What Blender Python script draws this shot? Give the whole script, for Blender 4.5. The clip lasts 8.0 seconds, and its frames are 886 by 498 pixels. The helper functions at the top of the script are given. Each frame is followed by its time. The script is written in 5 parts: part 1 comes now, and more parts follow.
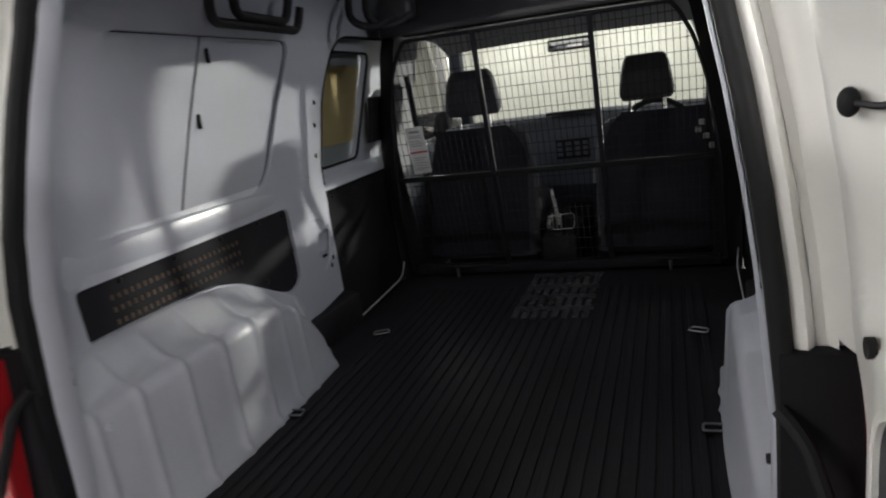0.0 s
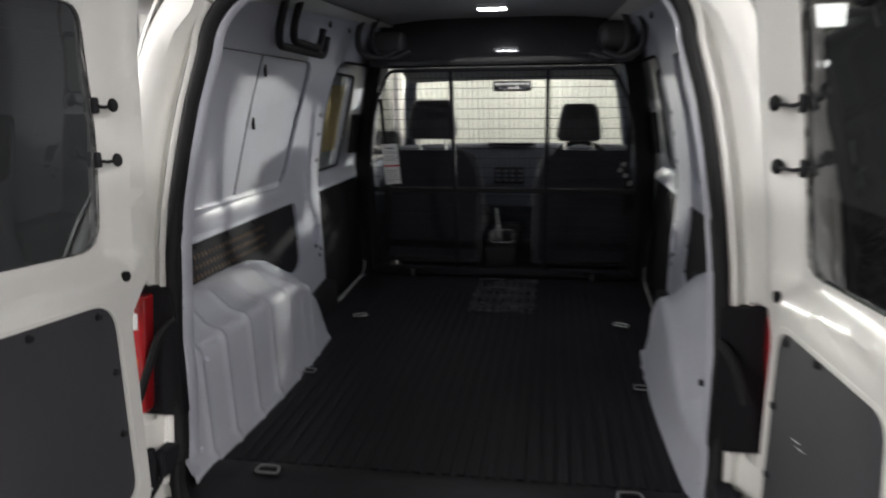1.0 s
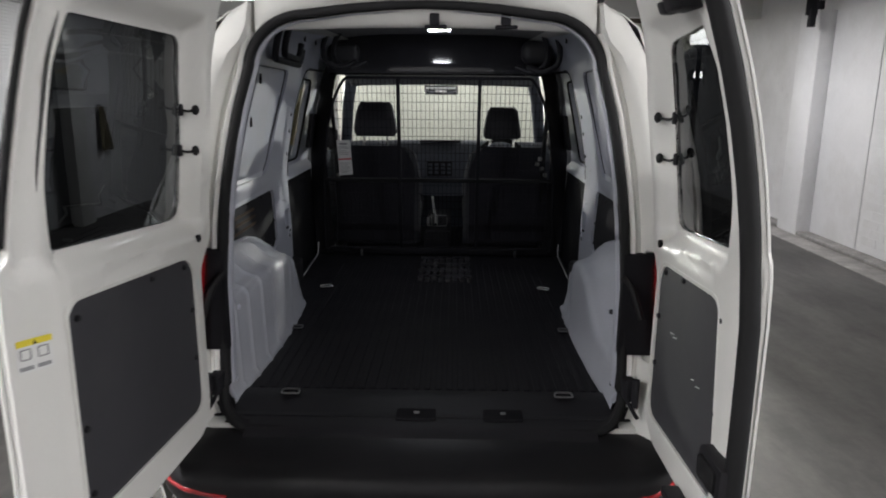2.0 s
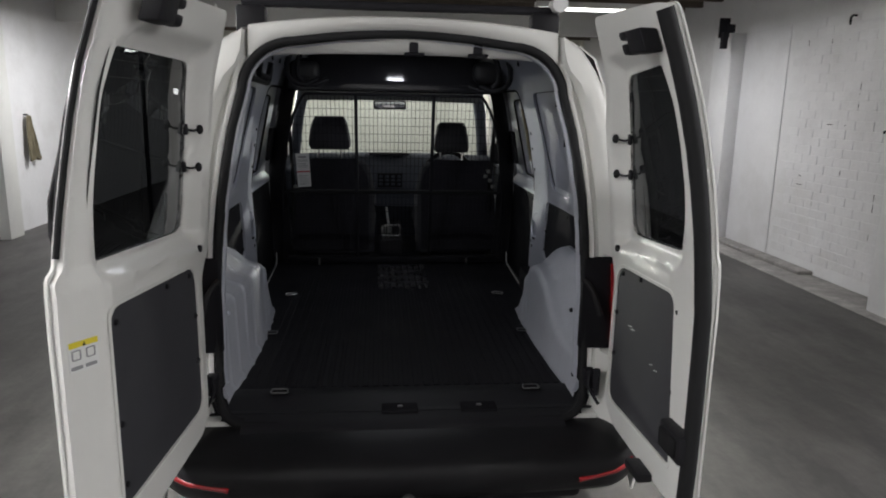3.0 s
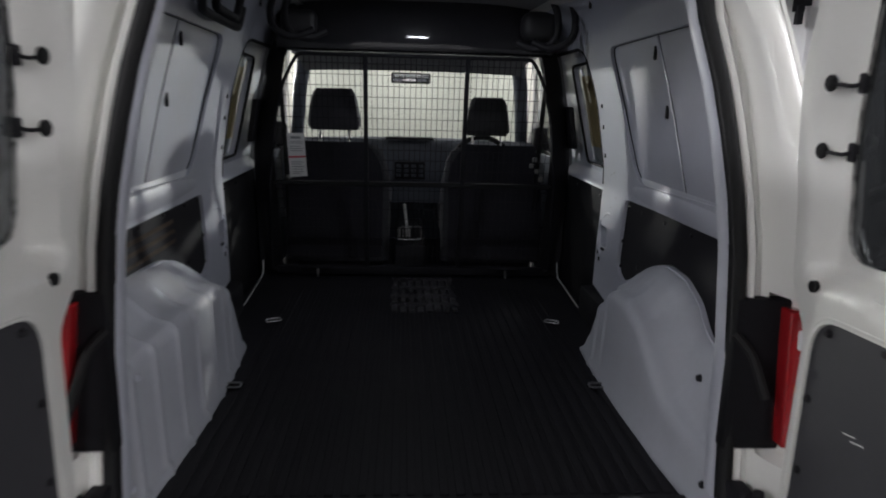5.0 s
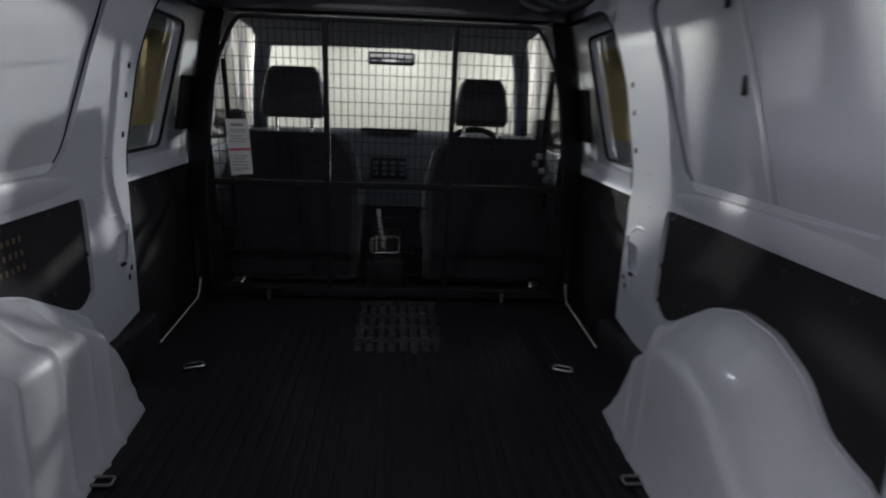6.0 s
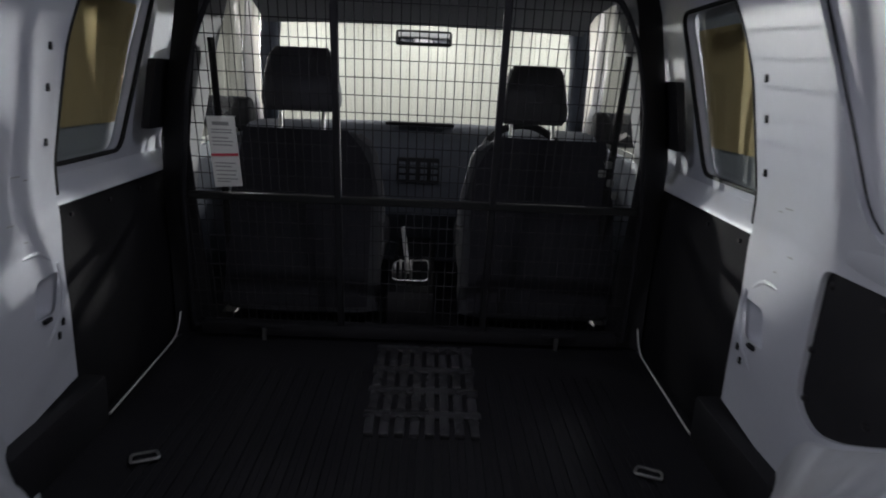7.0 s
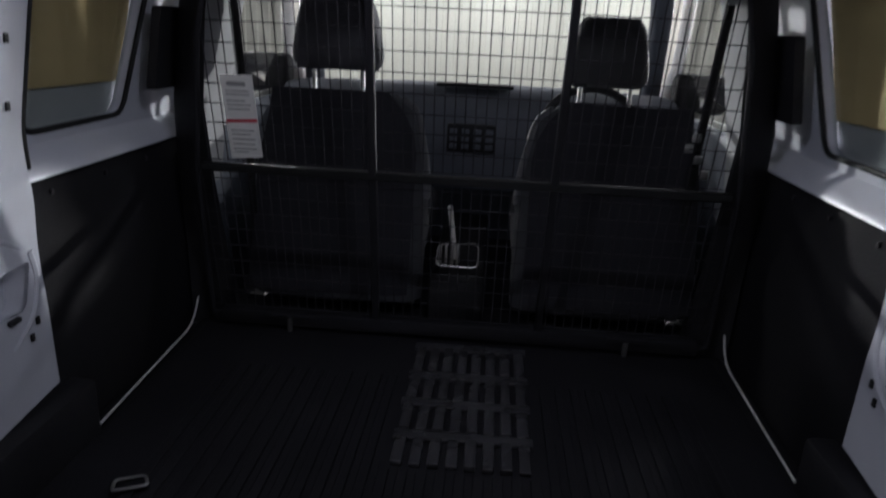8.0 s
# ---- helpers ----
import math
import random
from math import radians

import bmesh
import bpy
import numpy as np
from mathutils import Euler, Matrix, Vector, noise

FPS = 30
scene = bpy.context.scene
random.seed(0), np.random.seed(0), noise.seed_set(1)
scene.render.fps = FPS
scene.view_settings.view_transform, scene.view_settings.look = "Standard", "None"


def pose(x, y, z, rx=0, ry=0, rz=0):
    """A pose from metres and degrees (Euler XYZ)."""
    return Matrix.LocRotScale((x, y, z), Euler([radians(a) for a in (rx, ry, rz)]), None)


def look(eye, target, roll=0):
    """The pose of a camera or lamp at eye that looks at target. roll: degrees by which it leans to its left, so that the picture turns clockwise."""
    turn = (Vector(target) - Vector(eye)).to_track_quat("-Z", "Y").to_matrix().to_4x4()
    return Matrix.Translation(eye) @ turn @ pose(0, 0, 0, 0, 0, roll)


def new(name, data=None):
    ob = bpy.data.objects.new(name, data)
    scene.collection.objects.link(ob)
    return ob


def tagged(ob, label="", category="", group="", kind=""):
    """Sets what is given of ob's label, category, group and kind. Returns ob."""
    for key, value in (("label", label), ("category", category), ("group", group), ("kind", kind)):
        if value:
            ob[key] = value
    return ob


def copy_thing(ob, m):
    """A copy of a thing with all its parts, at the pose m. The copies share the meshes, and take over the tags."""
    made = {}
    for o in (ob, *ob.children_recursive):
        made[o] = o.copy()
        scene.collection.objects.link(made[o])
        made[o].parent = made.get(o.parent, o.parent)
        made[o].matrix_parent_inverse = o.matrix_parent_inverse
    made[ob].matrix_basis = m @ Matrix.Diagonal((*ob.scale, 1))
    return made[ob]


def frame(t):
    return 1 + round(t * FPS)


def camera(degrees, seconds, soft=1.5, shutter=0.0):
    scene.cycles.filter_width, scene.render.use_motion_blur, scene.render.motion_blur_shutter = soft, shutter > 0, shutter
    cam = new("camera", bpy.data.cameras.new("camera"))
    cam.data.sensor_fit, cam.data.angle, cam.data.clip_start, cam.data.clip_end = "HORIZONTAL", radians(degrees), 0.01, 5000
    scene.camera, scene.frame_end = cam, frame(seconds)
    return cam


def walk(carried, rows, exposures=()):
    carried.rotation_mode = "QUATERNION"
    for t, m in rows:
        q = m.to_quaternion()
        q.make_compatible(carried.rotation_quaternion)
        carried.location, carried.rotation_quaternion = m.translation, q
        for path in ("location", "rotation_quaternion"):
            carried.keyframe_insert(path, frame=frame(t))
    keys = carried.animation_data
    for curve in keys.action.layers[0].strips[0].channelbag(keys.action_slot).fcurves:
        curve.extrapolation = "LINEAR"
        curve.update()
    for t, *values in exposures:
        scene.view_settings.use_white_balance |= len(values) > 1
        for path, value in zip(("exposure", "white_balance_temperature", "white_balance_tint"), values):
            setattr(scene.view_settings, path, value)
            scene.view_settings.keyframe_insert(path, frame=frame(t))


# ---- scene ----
cam = camera(65.8, 8.0, 1.9, 0.5)
PATH = [
    (0, (0.495, -0.546, 1.446), (-0.152, 1.288, 0.98), -7.5),
    (0.5, (0.45, -0.793, 1.479), (-0.247, 1.034, 1.06), -7.0),
    (1, (0.26, -1.115, 1.511), (-0.052, 0.812, 1.075), -0.7),
    (1.5, (0.165, -1.455, 1.532), (0.09, 0.492, 1.081), 0.7),
    (2.8, (-0.052, -1.901, 1.585), (0.058, 0.05, 1.161), 1.1),
    (3, (-0.087, -1.91, 1.589), (0.098, 0.037, 1.172), 1.1),
    (3.5, (-0.127, -1.873, 1.578), (0.068, 0.074, 1.165), 1.1),
    (4, (-0.102, -1.656, 1.551), (0.078, 0.288, 1.12), 1.6),
    (4.5, (-0.059, -1.339, 1.534), (0.039, 0.611, 1.097), 1.7),
    (4.7, (-0.073, -1.186, 1.5), (0.027, 0.763, 1.062), 1.6),
    (5.8, (0.027, -0.425, 1.395), (0.234, 1.525, 0.998), 1.8),
    (6, (0.033, -0.306, 1.387), (0.172, 1.641, 0.952), 2.1),
    (6.5, (0.01, 0.004, 1.4), (0.095, 1.949, 0.941), 2.9),
    (7, (0.044, 0.291, 1.418), (0.089, 2.229, 0.926), 2.6),
    (7.5, (0.08, 0.498, 1.419), (0.025, 2.438, 0.936), 1.8),
    (8, (0.064, 0.605, 1.404), (-0.053, 2.507, 0.796), 2.8),
]
walk(cam, [(t, look(eye, target, roll)) for t, eye, target, roll in PATH],
     [(0, 0.1, 6600, 10), (0.5, 0.24, 6600, 11), (1, 0.16, 6550, 11), (1.5, -0.04, 6450, 11), (3, -0.58, 6400, 10), (3.5, -0.58, 6400, 10), (4.5, -0.55, 6300, 12), (6, -0.25, 6250, 12), (7, -0.08, 6270, 13), (8, -0.1, 6080, 16)])

# ---- light ----
world = bpy.data.worlds.new("hall_world")
scene.world = world
world.use_nodes = True
world.node_tree.nodes["Background"].inputs[0].default_value = (0.75, 0.8, 0.9, 1)
world.node_tree.nodes["Background"].inputs[1].default_value = 0.02


def area_lamp(name, eye, target, size, size_y, watts, colour=(1, 0.97, 0.9), spread=180):
    data = bpy.data.lights.new(name, "AREA")
    data.shape, data.size, data.size_y = "RECTANGLE", size, size_y
    data.energy, data.color, data.spread = watts, colour, radians(spread)
    ob = new(name, data)
    ob.matrix_world = look(eye, target)
    return ob


# two tall floods and two small work lamps on stands beside the nose of the van
FLOODS = ((-2.21, 4.6, 2.064, 0.115, 0.085, 13), (2.32, 4.77, 2.077, 0.115, 0.085, 10), (-2.35, 6.27, 1.66, 0.05, 0.035, 42), (2.50, 5.34, 1.74, 0.045, 0.03, 54))
for at in FLOODS:
    area_lamp("flood_light", (at[0], at[1] - 0.07, at[2]), (0, 1.0, 1.3), at[3] * 2, at[4] * 2, at[5], (1, 0.975, 0.9), 105 if at[3] > 0.1 else 60)
# unseen ceiling tubes added to brighten the hall; the last three wash the front wall
TUBES = ((-2.6, 6.6, 120), (2.2, 5.6, 80), (-2.2, 11.6, 50), (0.0, 11.6, 50), (2.2, 11.6, 50))
for x, y, watts in TUBES:
    area_lamp("added_tube_light", (x, y, 2.56), (x, y + 0.001, 0), 1.2, 0.12, watts, (1.0, 0.985, 0.975))

# two long rows of tubes behind the van, unseen, stretched to soften shadow edges
ROWS = ((-2.3, 235), (2.3, 165))
for x, watts in ROWS:
    area_lamp("added_row_light", (x, -1.7, 2.56), (x, -1.699, 0), 0.12, 3.4, watts, (1.0, 0.985, 0.975))

# ---- materials ----


def material(name, colour, rough=0.5, metal=0.0, coat=0.0, var=0.08, scale=6.0, bump=0.0, bump_scale=60.0, spec=0.5, stain=None, stain_amount=0.0):
    """A surface with two scales of variation and a fine relief."""
    m = bpy.data.materials.new(name)
    m.use_nodes = True
    nt = m.node_tree
    b = nt.nodes["Principled BSDF"]
    b.inputs["Roughness"].default_value = rough
    b.inputs["Metallic"].default_value = metal
    b.inputs["Coat Weight"].default_value = coat
    b.inputs["Coat Roughness"].default_value = 0.08
    b.inputs["Specular IOR Level"].default_value = spec
    tc = nt.nodes.new("ShaderNodeTexCoord")
    n1 = nt.nodes.new("ShaderNodeTexNoise")
    n1.inputs["Scale"].default_value = scale
    n1.inputs["Detail"].default_value = 6
    n2 = nt.nodes.new("ShaderNodeTexNoise")
    n2.inputs["Scale"].default_value = scale * 14
    n2.inputs["Detail"].default_value = 3
    for n in (n1, n2):
        nt.links.new(tc.outputs["Object"], n.inputs["Vector"])
    mixer = nt.nodes.new("ShaderNodeMath")
    mixer.operation = "MULTIPLY_ADD"
    mixer.inputs[1].default_value = 0.35
    nt.links.new(n2.outputs["Fac"], mixer.inputs[0])
    nt.links.new(n1.outputs["Fac"], mixer.inputs[2])
    ramp = nt.nodes.new("ShaderNodeValToRGB")
    ramp.color_ramp.elements[0].position = 0.35
    ramp.color_ramp.elements[1].position = 0.95
    lo = [c * (1 - var) for c in colour]
    hi = [min(1, c * (1 + var)) for c in colour]
    ramp.color_ramp.elements[0].color = (*lo, 1)
    ramp.color_ramp.elements[1].color = (*hi, 1)
    nt.links.new(mixer.outputs[0], ramp.inputs[0])
    out = ramp.outputs[0]
    if stain:
        n3 = nt.nodes.new("ShaderNodeTexNoise")
        n3.inputs["Scale"].default_value = scale * 0.45
        n3.inputs["Detail"].default_value = 9
        n3.inputs["Roughness"].default_value = 0.7
        nt.links.new(tc.outputs["Object"], n3.inputs["Vector"])
        r3 = nt.nodes.new("ShaderNodeValToRGB")
        r3.color_ramp.elements[0].position = 0.52
        r3.color_ramp.elements[1].position = 0.72
        r3.color_ramp.elements[0].color = (0, 0, 0, 1)
        r3.color_ramp.elements[1].color = (stain_amount,) * 3 + (1,)
        nt.links.new(n3.outputs["Fac"], r3.inputs[0])
        mx = nt.nodes.new("ShaderNodeMix")
        mx.data_type = "RGBA"
        nt.links.new(r3.outputs[0], mx.inputs[0])
        nt.links.new(out, mx.inputs[6])
        mx.inputs[7].default_value = (*stain, 1)
        out = mx.outputs[2]
    nt.links.new(out, b.inputs["Base Color"])
    rr = nt.nodes.new("ShaderNodeMapRange")
    rr.inputs[3].default_value = max(0.02, rough * 0.8)
    rr.inputs[4].default_value = min(1, rough * 1.25)
    nt.links.new(n1.outputs["Fac"], rr.inputs[0])
    nt.links.new(rr.outputs[0], b.inputs["Roughness"])
    if bump:
        nb = nt.nodes.new("ShaderNodeTexNoise")
        nb.inputs["Scale"].default_value = bump_scale
        nb.inputs["Detail"].default_value = 4
        nt.links.new(tc.outputs["Object"], nb.inputs["Vector"])
        bp = nt.nodes.new("ShaderNodeBump")
        bp.inputs["Strength"].default_value = bump
        bp.inputs["Distance"].default_value = 0.01
        nt.links.new(nb.outputs["Fac"], bp.inputs["Height"])
        nt.links.new(bp.outputs[0], b.inputs["Normal"])
    return m


def glass(name, tint, rough=0.0):
    """A thin pane: a tinted see-through layer under a mirror-like gloss."""
    m = bpy.data.materials.new(name)
    m.use_nodes = True
    nt = m.node_tree
    nt.nodes.remove(nt.nodes["Principled BSDF"])
    tr = nt.nodes.new("ShaderNodeBsdfTransparent")
    tr.inputs[0].default_value = (*tint, 1)
    gl = nt.nodes.new("ShaderNodeBsdfGlossy")
    gl.inputs["Roughness"].default_value = rough
    lw = nt.nodes.new("ShaderNodeLayerWeight")
    pw = nt.nodes.new("ShaderNodeMath")
    pw.operation = "POWER"
    pw.inputs[1].default_value = 5.0
    nt.links.new(lw.outputs["Facing"], pw.inputs[0])
    fr = nt.nodes.new("ShaderNodeMath")
    fr.operation = "MULTIPLY_ADD"
    fr.inputs[1].default_value = 0.9
    fr.inputs[2].default_value = 0.07
    nt.links.new(pw.outputs[0], fr.inputs[0])
    mx = nt.nodes.new("ShaderNodeMixShader")
    nt.links.new(fr.outputs[0], mx.inputs[0])
    nt.links.new(tr.outputs[0], mx.inputs[1])
    nt.links.new(gl.outputs[0], mx.inputs[2])
    nt.links.new(mx.outputs[0], nt.nodes["Material Output"].inputs[0])
    return m


def glow(name, colour, strength):
    m = bpy.data.materials.new(name)
    m.use_nodes = True
    b = m.node_tree.nodes["Principled BSDF"]
    b.inputs["Base Color"].default_value = (*colour, 1)
    b.inputs["Emission Color"].default_value = (*colour, 1)
    b.inputs["Emission Strength"].default_value = strength
    return m


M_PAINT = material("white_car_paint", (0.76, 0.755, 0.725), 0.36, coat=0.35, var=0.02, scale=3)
# greyer inner paint; its blue cast and part of its darkness are interior shade
M_INNER = material("shaded_inner_paint", (0.47, 0.485, 0.55), 0.34, coat=0.2, var=0.05, scale=4, stain=(0.45, 0.44, 0.42), stain_amount=0.35, bump=0.03, bump_scale=25)
M_ARCH = material("scuffed_arch_cover", (0.44, 0.455, 0.505), 0.42, coat=0.1, var=0.07, scale=5, stain=(0.36, 0.35, 0.345), stain_amount=0.6, bump=0.04, bump_scale=20)
M_SLOT = material("dusty_brown_slot", (0.10, 0.062, 0.038), 0.8, var=0.2)
M_SEAL = material("rubber_seal", (0.013, 0.0128, 0.014), 0.68, spec=0.25, var=0.2, bump=0.05)
M_PLASTIC = material("black_plastic", (0.016, 0.0155, 0.0182), 0.48, spec=0.22, var=0.15, bump=0.12, bump_scale=350, stain=(0.025, 0.025, 0.025), stain_amount=0.3)
M_BUMPER = material("weathered_bumper_plastic", (0.009, 0.0087, 0.010), 0.36, spec=0.3, var=0.2, bump=0.1, bump_scale=300, stain=(0.025, 0.025, 0.025), stain_amount=0.5)
M_RUBBER = material("ribbed_rubber", (0.017, 0.0164, 0.0195), 0.5, spec=0.12, var=0.25, scale=5, bump=0.15, bump_scale=180, stain=(0.02, 0.02, 0.021), stain_amount=0.4)
M_BOARD = material("charcoal_hardboard", (0.042, 0.0415, 0.048), 0.6, var=0.12, scale=5, bump=0.08, bump_scale=400, stain=(0.09, 0.09, 0.09), stain_amount=0.2)
M_BAR_MATT = material("matt_black_bar", (0.013, 0.013, 0.014), 0.65, spec=0.15, var=0.2, bump=0.06, bump_scale=200)
# mat rubber made lighter and glossier: windscreen light on the bars, as colour
M_GRID = material("lit_rubber_grid", (0.045, 0.0438, 0.0495), 0.27, spec=0.5, var=0.25, scale=9, bump=0.12, bump_scale=160)
M_WAIST = material("black_waist_board", (0.016, 0.0155, 0.0188), 0.72, spec=0.12, var=0.15, scale=5, bump=0.08, bump_scale=400, stain=(0.05, 0.05, 0.05), stain_amount=0.2)
M_POD = material("moulding_and_shade_grey", (0.028, 0.028, 0.031), 0.5, var=0.15, bump=0.08, bump_scale=300)
M_HEADLINER = material("grey_headliner", (0.22, 0.22, 0.235), 0.9, var=0.06, bump=0.1, bump_scale=300)
M_STEEL = material("black_steel", (0.019, 0.0185, 0.022), 0.62, metal=0.0, spec=0.12, var=0.2)
M_WIRE = material("dark_wire", (0.030, 0.0295, 0.0345), 0.6, spec=0.15, metal=0.0, var=0.2)
M_DOORBOARD = material("black_door_board", (0.012, 0.0116, 0.014), 0.78, spec=0.12, var=0.2, bump=0.1, bump_scale=200)
# door board black, lifted: a veil of haze is put into the colour
M_SEATBACK = material("hazed_seat_panel", (0.028, 0.0272, 0.033), 0.8, spec=0.12, var=0.2, bump=0.1, bump_scale=200)
M_CHROME = material("worn_chrome", (0.36, 0.36, 0.355), 0.38, metal=1.0, var=0.15, scale=30)
M_FABRIC = material("dark_seat_fabric", (0.062, 0.061, 0.073), 0.9, var=0.2, scale=12, bump=0.25, bump_scale=420)
M_SEATSIDE = material("grey_seat_side", (0.048, 0.048, 0.056), 0.9, var=0.2, scale=12, bump=0.25, bump_scale=420)
M_HEAD = material("grey_headrest_fabric", (0.05, 0.05, 0.054), 0.9, var=0.15, scale=12, bump=0.2, bump_scale=420)
M_PIPING = material("grey_seat_bolster", (0.10, 0.10, 0.11), 0.85, var=0.15, bump=0.2, bump_scale=400)
M_DASH = material("dark_dash_plastic", (0.10, 0.11, 0.14), 0.55, var=0.1, bump=0.1, bump_scale=300)
M_RED = material("red_lens", (0.32, 0.012, 0.016), 0.15, coat=0.8, var=0.05)
M_AMBER = material("amber_lens", (0.6, 0.14, 0.02), 0.15, coat=0.8, var=0.05)
M_CLEAR = material("clear_lens", (0.75, 0.75, 0.75), 0.12, coat=0.8, var=0.05)
M_CARD = material("white_card", (0.75, 0.75, 0.74), 0.6, var=0.03)
M_BACKING = material("pale_grey_backing", (0.42, 0.42, 0.44), 0.8, var=0.06)
M_INK = material("grey_print", (0.28, 0.28, 0.29), 0.6, var=0.05)
M_REDINK = material("red_print", (0.55, 0.06, 0.09), 0.6, var=0.05)
M_YELLOW = material("yellow_sticker", (0.75, 0.62, 0.04), 0.5, var=0.04)
M_KRAFT = material("brown_kraft_board", (0.58, 0.43, 0.22), 0.8, var=0.12, scale=4, bump=0.05, stain=(0.62, 0.48, 0.28), stain_amount=0.5)
M_CONCRETE = material("worn_concrete", (0.080, 0.077, 0.075), 0.62, var=0.36, scale=1.3, bump=0.12, bump_scale=40, stain=(0.04, 0.038, 0.037), stain_amount=0.85)


def wear_streaks(m, stretch, scale, low, amount):
    """Long worn streaks and dark drips laid over a surface's own colour."""
    nt = m.node_tree
    b = nt.nodes["Principled BSDF"]
    old = b.inputs["Base Color"].links[0].from_socket
    tc = nt.nodes.new("ShaderNodeTexCoord")
    mp = nt.nodes.new("ShaderNodeMapping")
    mp.inputs["Scale"].default_value = stretch
    mp.inputs["Rotation"].default_value = (0, 0, 0.35)
    nt.links.new(tc.outputs["Object"], mp.inputs["Vector"])
    n = nt.nodes.new("ShaderNodeTexNoise")
    n.inputs["Scale"].default_value = scale
    n.inputs["Detail"].default_value = 8
    n.inputs["Roughness"].default_value = 0.72
    nt.links.new(mp.outputs[0], n.inputs["Vector"])
    r = nt.nodes.new("ShaderNodeValToRGB")
    r.color_ramp.elements[0].position, r.color_ramp.elements[1].position = 0.40, 0.62
    r.color_ramp.elements[0].color = (low, low, low, 1)
    r.color_ramp.elements[1].color = (1.12, 1.1, 1.08, 1)
    nt.links.new(n.outputs["Fac"], r.inputs[0])
    mx = nt.nodes.new("ShaderNodeMix")
    mx.data_type, mx.blend_type = "RGBA", "MULTIPLY"
    mx.inputs[0].default_value = amount
    nt.links.new(old, mx.inputs[6])
    nt.links.new(r.outputs[0], mx.inputs[7])
    nt.links.new(mx.outputs[2], b.inputs["Base Color"])


wear_streaks(M_CONCRETE, (1.0, 0.35, 1.0), 2.6, 0.55, 0.9)
M_KERB = material("pale_worn_concrete", (0.30, 0.29, 0.285), 0.7, var=0.14, scale=3, bump=0.2, bump_scale=30, stain=(0.2, 0.19, 0.18), stain_amount=0.4)
M_WALL = material("white_masonry_paint", (0.70, 0.70, 0.715), 0.45, var=0.07, scale=2.2, bump=0.25, bump_scale=22, stain=(0.45, 0.44, 0.42), stain_amount=0.4)
M_BRICK = material("white_painted_brick", (0.68, 0.68, 0.695), 0.30, var=0.10, scale=3.0, bump=0.5, bump_scale=30, stain=(0.50, 0.49, 0.47), stain_amount=0.45)
place = M_BRICK.node_tree.nodes.new("ShaderNodeNewGeometry")
for link in list(M_BRICK.node_tree.links):
    if link.from_node.type == "TEX_COORD":
        M_BRICK.node_tree.links.new(place.outputs["Position"], link.to_socket)
wear_streaks(M_KERB, (1.0, 1.0, 1.0), 5.0, 0.6, 0.8)
M_RIBBED = material("cream_ribbed_sheet", (0.66, 0.65, 0.575), 0.5, var=0.05, scale=1.5)
M_SHUTTER = material("pale_shutter_steel", (0.58, 0.59, 0.6), 0.5, metal=0.0, var=0.1, scale=3)
M_TIMBER = material("brown_timber", (0.10, 0.08, 0.062), 0.8, var=0.3, scale=7, bump=0.2, bump_scale=60)
M_CEIL = material("dusty_ceiling", (0.42, 0.4, 0.36), 0.9, var=0.12, scale=3)
M_BEAM = material("white_steel_beam", (0.62, 0.62, 0.6), 0.5, var=0.08, scale=3)
M_CLOTH = material("olive_cloth", (0.16, 0.14, 0.09), 0.95, var=0.25, scale=12, bump=0.3, bump_scale=120)
M_TYRE = material("tyre_rubber", (0.02, 0.02, 0.02), 0.75, var=0.2)
M_TINT = glass("tinted_glass", (0.05, 0.053, 0.056))
M_WINDOW = glass("clear_car_glass", (0.82, 0.86, 0.84))
# tint added to stand in for the dimmer hall beyond the cab windows
M_CABGLASS = glass("dimming_cab_glass", (0.50, 0.52, 0.51))
M_TUBE = glow("lit_tube", (1, 0.98, 0.93), 6)
M_FLOOD = glow("lit_flood", (1, 0.97, 0.9), 25)
M_LED = glow("lit_led", (0.95, 0.98, 1.0), 30)

# ---- mesh helpers ----


def part(name, bm, mat, parent=None, label="", smooth=38):
    """Links a bmesh as one mesh object under a thing or a part."""
    bmesh.ops.recalc_face_normals(bm, faces=bm.faces)
    me = bpy.data.meshes.new(name)
    for f in bm.faces:
        f.smooth = True
    bm.to_mesh(me)
    bm.free()
    me.set_sharp_from_angle(angle=radians(smooth))
    me.materials.append(mat)
    ob = new(name, me)
    if parent:
        ob.parent = parent
    if label:
        ob["label"] = label
    return ob


def thing(name, label, category, group="", kind=""):
    return tagged(new(name), label, category, group, kind)


def add_box(bm, lo, hi, bevel=0.0, seg=2):
    c = [(a + b) / 2 for a, b in zip(lo, hi)]
    s = [abs(b - a) for a, b in zip(lo, hi)]
    g = bmesh.ops.create_cube(bm, size=1, matrix=Matrix.Translation(c) @ Matrix.Diagonal((*s, 1)))
    if bevel:
        es = {e for v in g["verts"] for e in v.link_edges}
        bmesh.ops.bevel(bm, geom=list(es), offset=bevel, segments=seg, affect="EDGES", profile=0.5)
    return bm


def box(lo, hi, bevel=0.0, seg=2):
    return add_box(bmesh.new(), lo, hi, bevel, seg)


